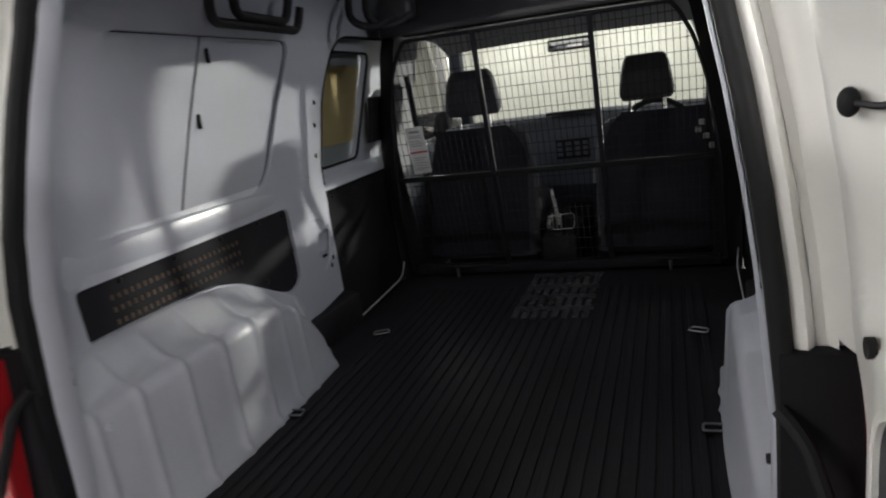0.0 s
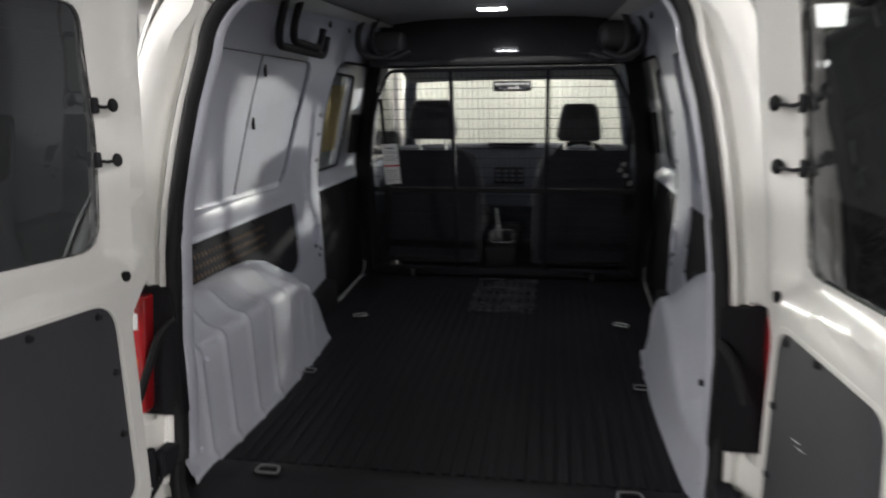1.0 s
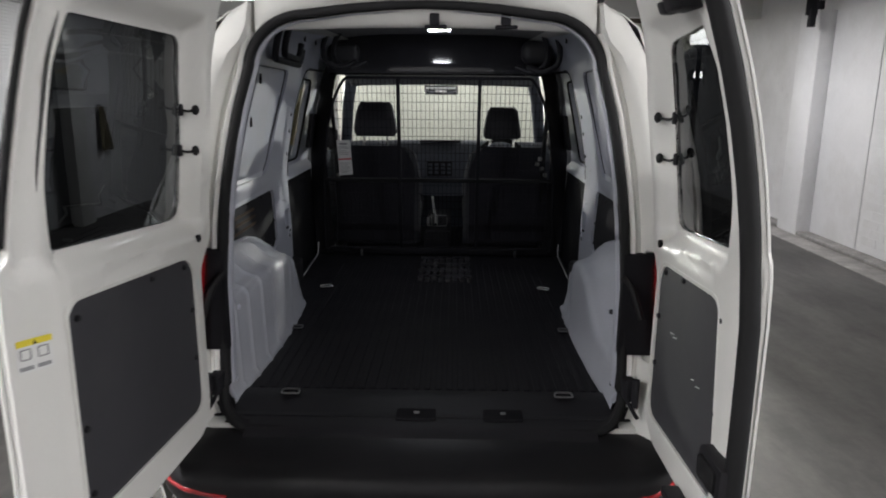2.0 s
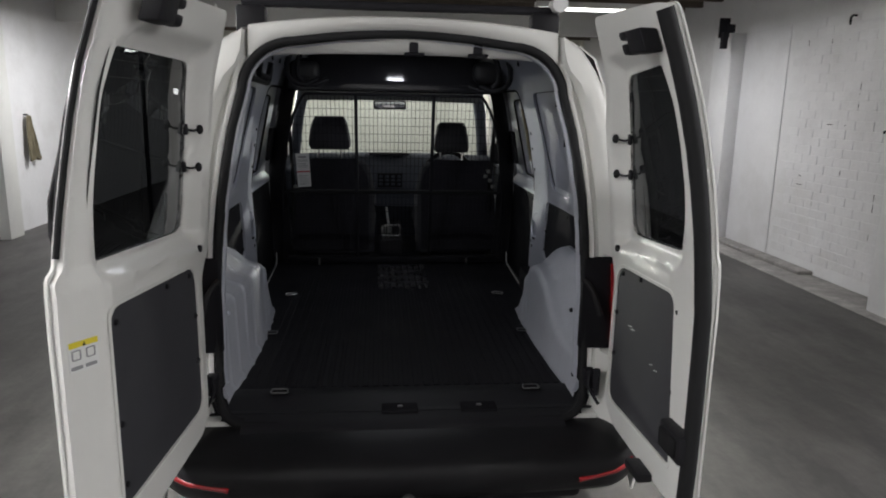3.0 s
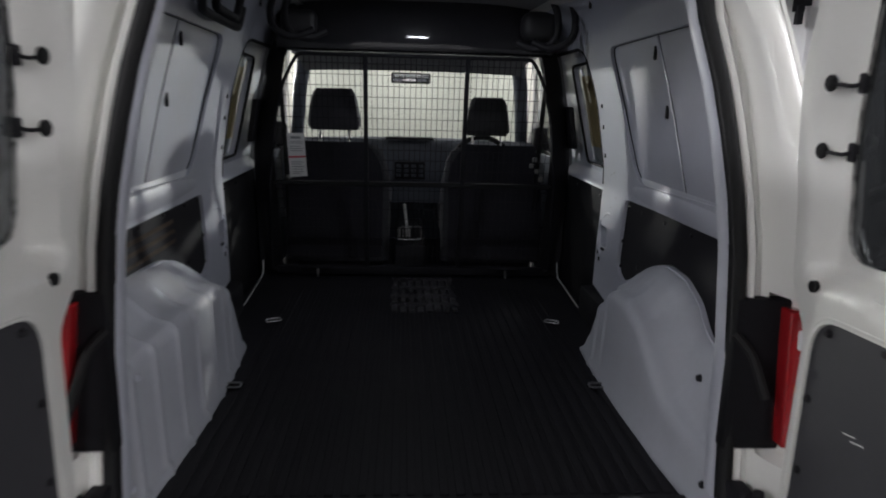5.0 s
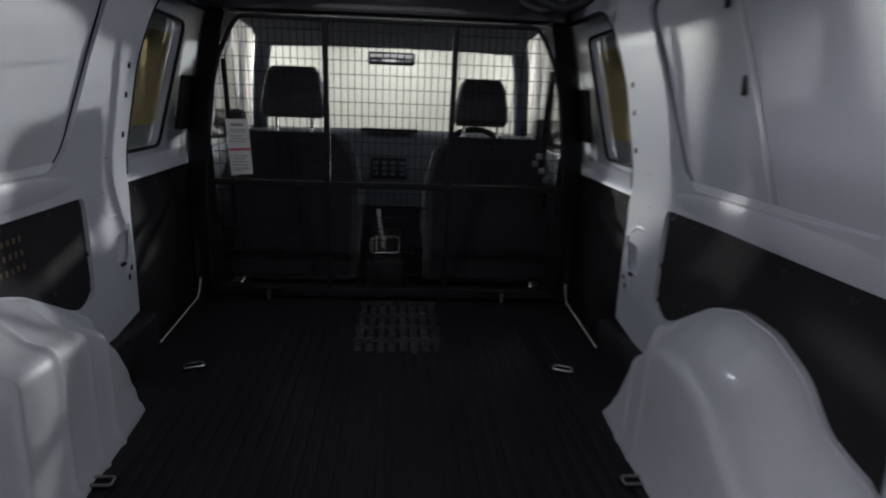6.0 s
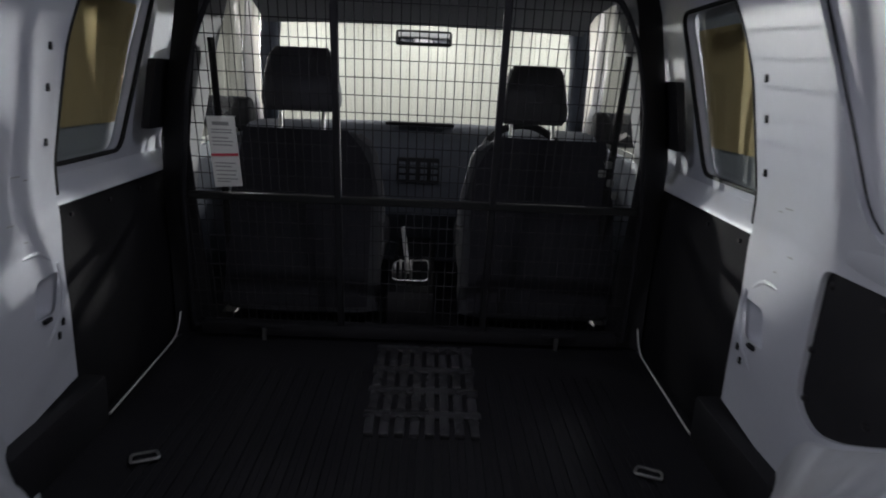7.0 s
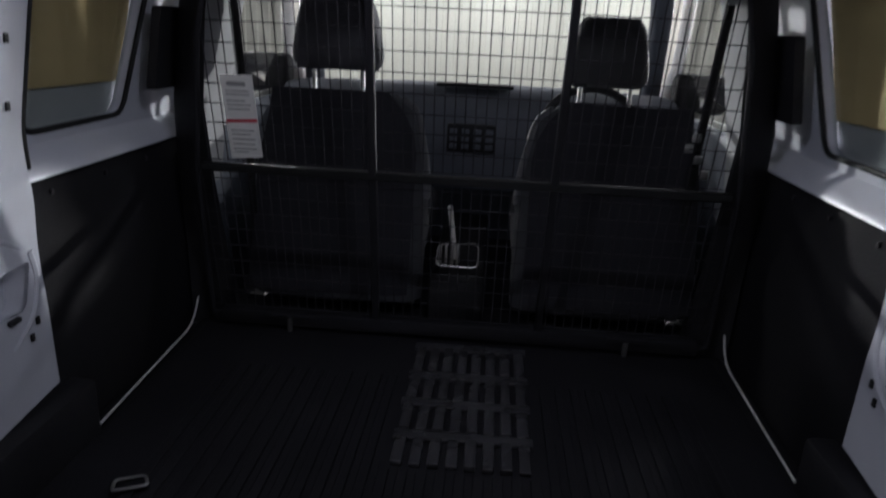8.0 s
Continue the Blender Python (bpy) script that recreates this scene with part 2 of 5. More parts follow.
def add_tube(bm, pts, r, n=10, closed=False):
    """A round bar along points."""
    pts = [Vector(p) for p in pts]
    k = len(pts)
    rings = []
    up = None
    for i, p in enumerate(pts):
        a = pts[i - 1] if (i or closed) else p
        b = pts[(i + 1) % k] if (i < k - 1 or closed) else p
        d = (b - a).normalized()
        if up is None:
            up = d.orthogonal().normalized()
        else:
            up = (up - d * up.dot(d)).normalized()
        w = d.cross(up)
        rings.append([bm.verts.new(p + (up * math.cos(q) + w * math.sin(q)) * r) for q in (2 * math.pi * j / n for j in range(n))])
    for i in range(k if closed else k - 1):
        a, b = rings[i], rings[(i + 1) % k]
        off = 0
        if closed and i == k - 1:
            off = min(range(n), key=lambda o: (a[0].co - b[o].co).length)
        for j in range(n):
            bm.faces.new((a[j], a[(j + 1) % n], b[(j + 1 + off) % n], b[(j + off) % n]))
    if not closed:
        bm.faces.new(rings[0][::-1])
        bm.faces.new(rings[-1])
    return bm


def tube(pts, r, n=10, closed=False):
    return add_tube(bmesh.new(), pts, r, n, closed)


def arc_path(pts, radius, seg=6, closed=False):
    """Rounds the corners of a chain of points (2D or 3D)."""
    pts = [Vector(p) for p in pts]
    k, out = len(pts), []
    for i, p in enumerate(pts):
        r = radius[i] if isinstance(radius, (list, tuple)) else radius
        if (not closed and i in (0, k - 1)) or r <= 0:
            out.append(p)
            continue
        a, b = pts[i - 1] - p, pts[(i + 1) % k] - p
        d = min(r, a.length * 0.49, b.length * 0.49)
        s, e = p + a.normalized() * d, p + b.normalized() * d
        for j in range(seg + 1):
            t = j / seg
            out.append(s * (1 - t) ** 2 + p * 2 * t * (1 - t) + e * t * t)
    return out


def sheet(outer, holes=(), thick=0.004, cuts_u=(), cuts_v=(), shape=None):
    """A plate in (u, v) with holes that go through, bent by shape(u, v, w) into place."""
    bm = bmesh.new()
    for loop in (outer, *holes):
        vs = [bm.verts.new((p[0], p[1], 0)) for p in loop]
        for i in range(len(vs)):
            bm.edges.new((vs[i - 1], vs[i]))
    bmesh.ops.triangle_fill(bm, edges=bm.edges[:], use_beauty=True, use_dissolve=False)
    for axis, cuts in ((0, cuts_u), (1, cuts_v)):
        for c in cuts:
            co, no = [0, 0, 0], [0, 0, 0]
            co[axis], no[axis] = c, 1
            bmesh.ops.bisect_plane(bm, geom=bm.verts[:] + bm.edges[:] + bm.faces[:], plane_co=co, plane_no=no)
    if thick:
        g = bmesh.ops.extrude_face_region(bm, geom=bm.faces[:])
        for v in g["geom"]:
            if isinstance(v, bmesh.types.BMVert):
                v.co.z = thick
    if shape:
        for v in bm.verts:
            v.co = shape(*v.co)
    return bm


def grid(rows, closed_u=False):
    """A skin over rows of points."""
    bm = bmesh.new()
    vs = [[bm.verts.new(p) for p in r] for r in rows]
    for a, b in zip(vs, vs[1:]):
        n = len(a)
        for j in range(n if closed_u else n - 1):
            bm.faces.new((a[j], a[(j + 1) % n], b[(j + 1) % n], b[j]))
    bmesh.ops.remove_doubles(bm, verts=bm.verts, dist=1e-5)
    return bm


def cylinder(bm, p, q, r, n=20, r2=None):
    p, q = Vector(p), Vector(q)
    m = Matrix.Translation((p + q) / 2) @ (q - p).to_track_quat("Z", "Y").to_matrix().to_4x4()
    bmesh.ops.create_cone(bm, cap_ends=True, segments=n, radius1=r, radius2=r if r2 is None else r2, depth=(q - p).length, matrix=m)
    return bm


def lerp_table(table, x):
    if x <= table[0][0]:
        return table[0][1]
    for (a, p), (b, q) in zip(table, table[1:]):
        if x <= b:
            return p + (q - p) * (x - a) / (b - a)
    return table[-1][1]


def ease(t):
    t = max(0.0, min(1.0, t))
    return t * t * (3 - 2 * t)


# ---- the hall ----
FLOOR = 0.58
XL, XR, YF, YB, ZC = -4.3, 4.15, 12.6, -5.2, 3.05

part("ground", box((-9, -8, -0.2), (9, 16, 0)), M_CONCRETE)
tagged(bpy.data.objects["ground"], "worn grey concrete floor with dark scuffs", "floor", kind="structure")


def plain_wall(name, lo, hi, mat, label):
    return tagged(part(name, box(lo, hi), mat), label, "wall", kind="structure")


wall_right = plain_wall("wall_right", (XR, YB, 0), (XR + 0.25, YF, ZC), M_WALL, "white painted brick wall with scuffs and fixings")
wall_back = plain_wall("wall_back", (XL - 0.25, YB - 0.25, 0), (XR + 0.25, YB, ZC), M_WALL, "white painted masonry wall closing the hall")
# the left wall leaves room for the roller shutter
plain_wall("wall_left", (XL - 0.25, 6.2, 0), (XL, YF, ZC), M_WALL, "white painted wall beyond the roller shutter")
plain_wall("wall_left_back", (XL - 0.25, YB, 0), (XL, 1.6, ZC), M_WALL, "white painted wall beside the roller shutter")
plain_wall("wall_left_lintel", (XL - 0.25, 1.6, 2.42), (XL, 6.2, ZC), M_WALL, "white painted lintel over the roller shutter")

# front wall of ribbed sheet, opaque here; added tubes replace daylight through it
rows = []
for z in (0, ZC):
    r, x, i = [], XL - 0.25, 0
    while x < XR + 0.3:
        r.append((x, YF - (0.03 if i % 4 in (1, 2) else 0), z))
        x += 0.09 if i % 2 else 0.015
        i += 1
    rows.append(r)
tagged(part("wall_front", grid(rows), M_RIBBED, smooth=10), "cream ribbed translucent sheet wall, lit by added tubes in place of daylight", "wall", kind="structure")

# ceiling with joists in one mesh
bm = box((XL - 0.25, YB - 0.25, ZC), (XR + 0.25, YF, ZC + 0.15))
tagged(part("ceiling", bm, M_CEIL), "dusty boarded ceiling over the hall", "ceiling", kind="structure")
bm = bmesh.new()
y = YB + 0.3
while y < YF:
    add_box(bm, (XL + 0.002, y, ZC - 0.17), (XR - 0.002, y + 0.06, ZC - 0.002))
    y += 0.55
tagged(part("ceiling_joists", bm, M_TIMBER), "dark brown timber ceiling joists", "ceiling", kind="structure")

# ---- the van: shared shapes ----
van = thing("cargo_van", "white panel van with both rear doors open", "van")

INNER = ((0.58, 0.735), (0.9, 0.74), (1.12, 0.757), (1.2, 0.75), (1.44, 0.712), (1.65, 0.668), (1.74, 0.635), (1.8, 0.585), (1.84, 0.48))
MOUTH = ((0.58, 0.562), (0.62, 0.595), (0.7, 0.613), (0.95, 0.612), (1.17, 0.596), (1.3, 0.582), (1.4, 0.568), (1.5, 0.551), (1.6, 0.526), (1.68, 0.488), (1.74, 0.43), (1.77, 0.32), (1.785, 0.0))
OUTER = ((0.3, 0.86), (0.45, 0.885), (0.8, 0.895), (1.05, 0.885), (1.15, 0.865), (1.45, 0.805), (1.65, 0.755), (1.74, 0.72), (1.8, 0.64), (1.835, 0.45), (1.85, 0.0))
SILL_Y = 0.28
TAIL = ((0.56, 0.2), (0.62, 0.25), (0.72, 0.31), (1.2, 0.315), (1.3, 0.33), (1.4, 0.352), (1.5, 0.375), (1.6, 0.397), (1.7, 0.42), (1.8, 0.44))


def tail_y(z):
    """Where the mouth stands at a height: the tail leans forward above the waist."""
    return lerp_table(TAIL, z)


def inner_x(y, z):
    return lerp_table(MOUTH, min(z, 1.74)) + 0.012 + (lerp_table(INNER, z) - lerp_table(MOUTH, min(z, 1.74)) - 0.012) * ease((y - max(SILL_Y, tail_y(z)) - 0.01) / (0.575 - max(SILL_Y, tail_y(z))))


def seal_loop(y, grow=0.0, n_top=10):
    """The mouth of the load space, as a loop of points."""
    right = [(lerp_table(MOUTH, z) + grow, z) for z in (0.66, 0.7, 0.8, 0.95, 1.06, 1.17, 1.28, 1.4, 1.5, 1.6)]
    # top corner and roof line
    top = []
    for i in range(n_top + 1):
        a = math.pi / 2 * i / n_top
        top.append(((0.355 + 0.166 * math.cos(a)) + grow, 1.62 + (0.150 + grow) * math.sin(a)))
    crown = [(0.22, 1.788 + grow), (0.1, 1.797 + grow), (0.0, 1.80 + grow)]
    low = []
    for i in range(6):
        a = math.pi / 2 * i / 5
        low.append((0.517 + (0.095 + grow) * math.sin(a), 0.655 - (0.095 + grow) * math.cos(a)))
    half = [(0.0, 0.55 - grow), (0.25, 0.552 - grow)] + low + right + top + crown
    loop = half + [(-x, z) for x, z in half[-2:0:-1]]
    return [Vector((x, y - SILL_Y + tail_y(z), z)) for x, z in loop]


# door seal round the mouth: a hollow bulb on a flange
seal = part("door_seal", tube([p + Vector((0, -0.012, 0)) for p in seal_loop(SILL_Y, 0.006)], 0.0135, 10, True), M_SEAL, van, "black rubber door seal")
part("seal_flange", grid([seal_loop(SILL_Y - 0.012, -0.004), seal_loop(SILL_Y + 0.008, -0.006)], True), M_SEAL, van)
rows = [[p for p in seal_loop(SILL_Y + dy, g) if p.z > 0.66] for dy, g in ((0.006, -0.009), (0.010, -0.0125), (0.045, -0.0115), (0.062, -0.004))]
count = min(len(r) for r in rows)
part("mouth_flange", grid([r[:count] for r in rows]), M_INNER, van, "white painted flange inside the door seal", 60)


SLIDE = (1.745, 2.36, 0.6, 1.665)   # opening of the sliding door: y from, y to, z from, z to


def round_rect(u0, u1, v0, v1, r, seg=6):
    return [(p.x, p.y) for p in arc_path([(u0, v0), (u1, v0), (u1, v1), (u0, v1)], r, seg, True)]


def belt_outline(side):
    """Opening and board below the waistline, over the wheel arch."""
    if side < 0:
        pts = [(0.55, 0.985), (0.9, 0.98), (1.02, 0.972), (1.12, 0.948), (1.22, 0.90), (1.31, 0.856), (1.39, 0.83), (1.455, 0.855), (1.472, 1.105), (0.55, 1.105)]
    else:
        pts = [(0.5, 0.84), (0.6, 0.852), (0.68, 0.872), (0.76, 0.935), (0.87, 0.972), (1.0, 0.978), (1.12, 0.948), (1.22, 0.895), (1.31, 0.85), (1.385, 0.828), (1.452, 0.855), (1.468, 1.112), (0.5, 1.128)]
    r = [0.02] + [0.03] * (len(pts) - 4) + [0.05, 0.03, 0.02]
    return [(p.x, p.y) for p in arc_path(pts, r, 4, True)]


def shrink(loop, d):
    cx = sum(p[0] for p in loop) / len(loop)
    cy = sum(p[1] for p in loop) / len(loop)
    w = max(p[0] for p in loop) - min(p[0] for p in loop)
    h = max(p[1] for p in loop) - min(p[1] for p in loop)
    return [(cx + (p[0] - cx) * (1 + 2 * d / w), cy + (p[1] - cy) * (1 + 2 * d / h)) for p in loop]


for side in (-1, 1):
    # inner side wall with its openings: waist board, sliding door
    def bend(u, v, w, s=side):
        y = u + (max(SILL_Y, tail_y(v)) - SILL_Y) * (1 - ease((u - 0.3) / 0.3))
        return Vector((s * (inner_x(y, v) + w), y, v))

    cuts_z = [0.66, 0.74, 0.82, 0.9, 1.0, 1.08, 1.12, 1.16, 1.2, 1.28, 1.36, 1.44, 1.52, 1.6, 1.65, 1.7, 1.74, 1.77, 1.8]
    cuts_y = [0.31, 0.325, 0.34, 0.37, 0.4, 0.43, 0.46, 0.5, 0.54, 0.6]
    slide_edge = [(p.x, p.y) for p in arc_path([(1.735, 0.72), (1.735, 0.98), (1.762, 1.1), (1.742, 1.2), (1.762, 1.5), (1.86, 1.665), (2.44, 1.665)], [0, 0.06, 0.06, 0.06, 0.1, 0.1, 0], 6)]
    # recess of the rear quarter panel above the waist
    quarter = [(p.x, p.y) for p in arc_path([(0.62, 1.20), (1.36, 1.185), (1.53, 1.645), (0.72, 1.655)], [0.05, 0.09, 0.06, 0.05], 6, True)]
    outline = [(0.3, 0.6), (1.40, 0.6), (1.47, 0.69), *slide_edge, (2.44, 1.838), (0.3, 1.765)]
    pocket_rim = [(p.x, p.y) for p in arc_path([(1.60, 0.898), (1.676, 0.894), (1.712, 0.976), (1.630, 0.974)], [0.012, 0.02, 0.012, 0.02], 4, True)]
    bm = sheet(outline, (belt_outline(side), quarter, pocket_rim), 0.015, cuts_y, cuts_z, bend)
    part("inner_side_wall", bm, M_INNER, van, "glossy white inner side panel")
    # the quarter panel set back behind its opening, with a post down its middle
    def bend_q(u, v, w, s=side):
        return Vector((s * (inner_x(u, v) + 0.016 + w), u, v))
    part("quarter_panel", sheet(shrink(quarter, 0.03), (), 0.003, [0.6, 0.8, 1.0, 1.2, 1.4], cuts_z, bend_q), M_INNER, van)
    # bead of sealer where the recess meets the wall
    part("sealer_bead", tube([(side * (inner_x(u, v) + 0.0145), u, v) for u, v in quarter], 0.0022, 6, True), M_SEAL, van)
    rib = [(side * (inner_x(1.03, z) + 0.012), 1.0 + (z - 1.2) * 0.26, z) for z in (1.205, 1.3, 1.4, 1.5, 1.6, 1.648)]
    rows = [[(p[0] + side * 0.02, p[1] - 0.045, p[2]), (p[0], p[1] - 0.032, p[2]), (p[0], p[1] + 0.022, p[2]), (p[0] + side * 0.02, p[1] + 0.04, p[2])] for p in rib]
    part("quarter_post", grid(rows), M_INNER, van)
    part("sealer_line", tube([(p[0] + side * 0.0035, p[1] - 0.037, p[2]) for p in rib], 0.0014, 6), M_SEAL, van)
    # slots in the post
    for z in (1.43, 1.60):
        part("slot", box((side * (inner_x(1.03, z) + 0.008) - 0.004, 1.0 + (z - 1.2) * 0.26 - 0.008, z - 0.02), (side * (inner_x(1.03, z) + 0.008) + 0.004, 1.0 + (z - 1.2) * 0.26 + 0.004, z + 0.02), 0.002), M_SEAL, van)
    # waist rail: a rolled ledge above the board
    rail = []
    for i in range(11):
        u = 0.5 + 0.96 * i / 10
        x = inner_x(u, 1.15) + 0.009 * (1 - math.sin(math.pi * i / 10) ** 0.5)
        rail.append([(side * (x + 0.004), u, 1.205), (side * (x - 0.004), u, 1.182), (side * (x - 0.007), u, 1.162), (side * (x - 0.005), u, 1.138), (side * (x + 0.004), u, 1.116)])
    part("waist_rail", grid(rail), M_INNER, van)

    # board below the waist, behind the opening
    def bend_b(u, v, w, s=side):
        return Vector((s * (inner_x(u, v) + 0.012 + w), u, v))
    board = part("waist_board", sheet(shrink(belt_outline(side), 0.012), (), 0.004, [0.5, 0.6], [0.9, 1.0], bend_b), M_WAIST, van, "black hardboard panel below the waistline")
    studs = [(1.445, 1.085), (1.30, 1.09), (1.1, 1.09), (0.9, 1.09), (0.7, 1.09), (1.455, 0.96), (1.44, 0.87), (1.27, 0.905)]
    for u, v in studs:
        bm = cylinder(bmesh.new(), (side * (inner_x(u, v) + 0.012), u, v), (side * (inner_x(u, v) + 0.006), u, v), 0.008, 10, 0.005)
        part("stud", bm, M_PLASTIC, board)
    if side < 0:
        # rows of small slots in the board
        for v in (1.06, 1.03, 1.0):
            for i in range(24):
                u = 0.66 + 0.022 * i
                x = side * (inner_x(u, v) + 0.0115)
                part("vent_slot", box((x - 0.002, u, v - 0.006), (x + 0.002, u + 0.006, v + 0.006)), M_SLOT, board)

    # wheel arch cover, lofted along the van
    if side < 0:
        T_IN = ((0.22, 0.895), (0.6, 0.908), (0.95, 0.90), (1.08, 0.885), (1.18, 0.85), (1.26, 0.79), (1.32, 0.72), (1.355, 0.65), (1.375, 0.585))
        T_OUT = ((0.22, 0.985), (0.55, 0.985), (0.85, 0.982), (0.93, 0.975), (1.02, 0.968), (1.12, 0.944), (1.22, 0.897), (1.31, 0.852), (1.39, 0.82), (1.48, 0.75), (1.55, 0.66))
    else:
        T_IN = ((0.22, 0.70), (0.5, 0.705), (0.62, 0.73), (0.72, 0.80), (0.82, 0.862), (0.95, 0.892), (1.05, 0.885), (1.15, 0.845), (1.23, 0.775), (1.3, 0.69), (1.345, 0.62), (1.37, 0.585))
        T_OUT = ((0.22, 0.835), (0.6, 0.845), (0.68, 0.868), (0.76, 0.93), (0.87, 0.968), (1.0, 0.974), (1.12, 0.944), (1.22, 0.892), (1.31, 0.845), (1.39, 0.815), (1.48, 0.75), (1.55, 0.66))
    RIBS = (0.40, 0.52, 0.66, 0.80, 0.95, 1.08, 1.18) if side < 0 else (1.10, 1.2)
    rows = []
    for i in range(250):
        u = 0.3 + (1.545 - 0.3) * i / 249
        zi, zo = lerp_table(T_IN, u), lerp_table(T_OUT, u)
        xi = 0.612 - 0.024 * math.sin(math.pi * min(1, max(0, (u - 0.3) / 1.1))) + max(0, u - 1.345) * 0.72
        bead = max((math.exp(-((u - c) / 0.012) ** 2) for c in RIBS), default=0.0)
        xi -= 0.006 * bead
        zi += 0.005 * bead
        xo = inner_x(u, zo) + 0.03
        zi = max(zi, 0.586)
        foot = 0.016
        lift = min(0.026, max(0.004, (zi - 0.59) * 0.3))
        sec = [(xi - foot, 0.578), (xi - foot, 0.586), (xi - foot + 0.005, 0.586 + lift * 0.6), (xi - 0.002, 0.586 + lift)]
        sec.append((xi + 0.004, 0.586 + lift + (zi - 0.586 - lift) * 0.5))
        rr = min(0.036, (zi - 0.58) * 0.5)
        for j in range(5):
            a = math.pi / 2 * j / 4
            sec.append((xi + 0.008 + rr * (1 - math.cos(a)), zi - rr + rr * math.sin(a)))
        # hump against the wall
        for j in range(1, 7):
            t = j / 6
            sec.append((xi + 0.008 + rr + (xo - xi - 0.008 - rr) * t, zi + (zo - zi) * ease(t * 1.3)))
        rows.append([(side * x, u, z) for x, z in sec])
    part("wheel_arch_cover", grid(rows), M_ARCH, van, "scuffed white moulded wheel arch cover", 50)
    # screw heads and hole near the mouth
    for u, z in ((0.36, 0.64), (0.43, 0.86)):
        part("plug", cylinder(bmesh.new(), (side * 0.612, u, z), (side * 0.603, u, z), 0.009, 12, 0.007), M_INNER if side < 0 else M_PLASTIC, van)
    # slots up the rear pillar
    for z in (1.03, 1.0, 0.97, 1.2, 1.42):
        y = tail_y(z) + 0.085
        x = inner_x(y, z) - 0.0015
        part("pillar_slot", box((side * x - 0.004, y, z - 0.008), (side * x + 0.004, y + 0.01, z + 0.008), 0.002), M_SEAL, van)
    # holes, clips and the latch pocket of the middle pillar
    for u, z in ((1.70, 1.44), (1.70, 1.36), (1.705, 1.25), (1.70, 0.865), (1.68, 0.84)):
        x = side * (inner_x(u, z) - 0.001)
        part("pillar_hole", box((x - 0.003, u - 0.005, z - 0.008), (x + 0.003, u + 0.005, z + 0.008), 0.002), M_SEAL, van)
    x = side * (inner_x(1.64, 0.93))

    def pocket_at(u, v, w, s=side):
        return Vector((s * (inner_x(u, v) + w), u, v))

    # pressed latch pocket, deepest at its lower front corner, with a ridge round it
    deep_rim = [(1.652 + (u - 1.652) * 0.8 - 0.006, 0.936 + (v - 0.936) * 0.82 - 0.004) for u, v in pocket_rim]
    rows = [[pocket_at(u, v, 0.0) for u, v in pocket_rim], [pocket_at(u, v, 0.008) for u, v in pocket_rim], [pocket_at(u, v, 0.012 + 0.32 * max(0, u - 1.60)) for u, v in deep_rim]]
    bm = grid(rows, True)
    bm.faces.new(list(bm.verts)[-len(pocket_rim):])
    part("latch_pocket", bm, M_INNER, van, "", 50)
    ridge = arc_path([pocket_at(1.716, 0.992, 0.004), pocket_at(1.722, 0.94, 0.003), pocket_at(1.695, 0.875, 0.003), pocket_at(1.63, 0.832, 0.007)], 0.05, 6)
    part("pocket_ridge", tube(ridge, 0.0085, 8), M_INNER, van)
    part("pocket_ridge", tube(arc_path([pocket_at(1.60, 1.028, 0.006), pocket_at(1.655, 1.03, 0.003), pocket_at(1.695, 1.003, 0.006)], 0.03, 6), 0.007, 8), M_INNER, van)
    part("striker", box((x - 0.010, 1.625, 0.883), (x + 0.010, 1.655, 0.893), 0.003), M_STEEL, van)
    # scuffs on the pillar
    for u, v, du in ((1.604, 1.193, 0.014), (1.637, 1.182, 0.008), (1.579, 1.101, 0.010), (1.62, 1.06, 0.006)):
        part("scuff", sheet([(u - du, v - 0.0012), (u + du, v - 0.0026), (u + du, v), (u - du, v + 0.0014)], (), 0.0006, (), (), lambda a, c, w, s=side: Vector((s * (inner_x(a, c) - 0.0008 - w), a, c))), M_INK, van)

    # ---- sliding door seen from inside ----
    def bend_s(u, v, w, s=side):
        return Vector((s * (lerp_table(INNER, v) + 0.045 + w), u, v))
    win = [(p.x, p.y) for p in arc_path([(1.80, 1.185), (2.165, 1.185), (2.275, 1.61), (1.80, 1.62)], [0.05, 0.04, 0.05, 0.06], 6, True)]
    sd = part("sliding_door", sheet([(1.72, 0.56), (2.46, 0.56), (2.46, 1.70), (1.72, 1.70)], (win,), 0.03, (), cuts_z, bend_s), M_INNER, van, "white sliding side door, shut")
    part("window_seal", tube([(side * (lerp_table(INNER, v) + 0.046), u, v) for u, v in win], 0.006, 8, True), M_SEAL, sd)
    part("window_glass", sheet(shrink(win, 0.01), (), 0.0, (), cuts_z, lambda u, v, w, s=side: Vector((s * (lerp_table(INNER, v) + 0.068), u, v))), M_WINDOW, sd)
    # pale backing and a brown board standing in the window
    part("window_backing", sheet([(1.77, 1.16), (2.20, 1.16), (2.30, 1.64), (1.77, 1.64)], (), 0.003, (), cuts_z, lambda u, v, w, s=side: Vector((s * (lerp_table(INNER, v) + 0.086 + w), u, v))), M_BACKING, sd)
    part("window_board", sheet([(1.79, 1.262), (2.20, 1.256), (2.25, 1.565), (1.79, 1.57)], (), 0.003, (), cuts_z, lambda u, v, w, s=side: Vector((s * (lerp_table(INNER, v) + 0.078 + w), u, v))), M_KRAFT, sd, "brown kraft board behind the glass")
    # ledge and black lower board
    bm = sheet([(1.74, 0.57), (2.40, 0.57), (2.40, 1.108), (1.74, 1.108)], (), 0.006, (), (0.9, 1.12), lambda u, v, w, s=side: Vector((s * (lerp_table(INNER, v) + 0.016 + w), u, v)))
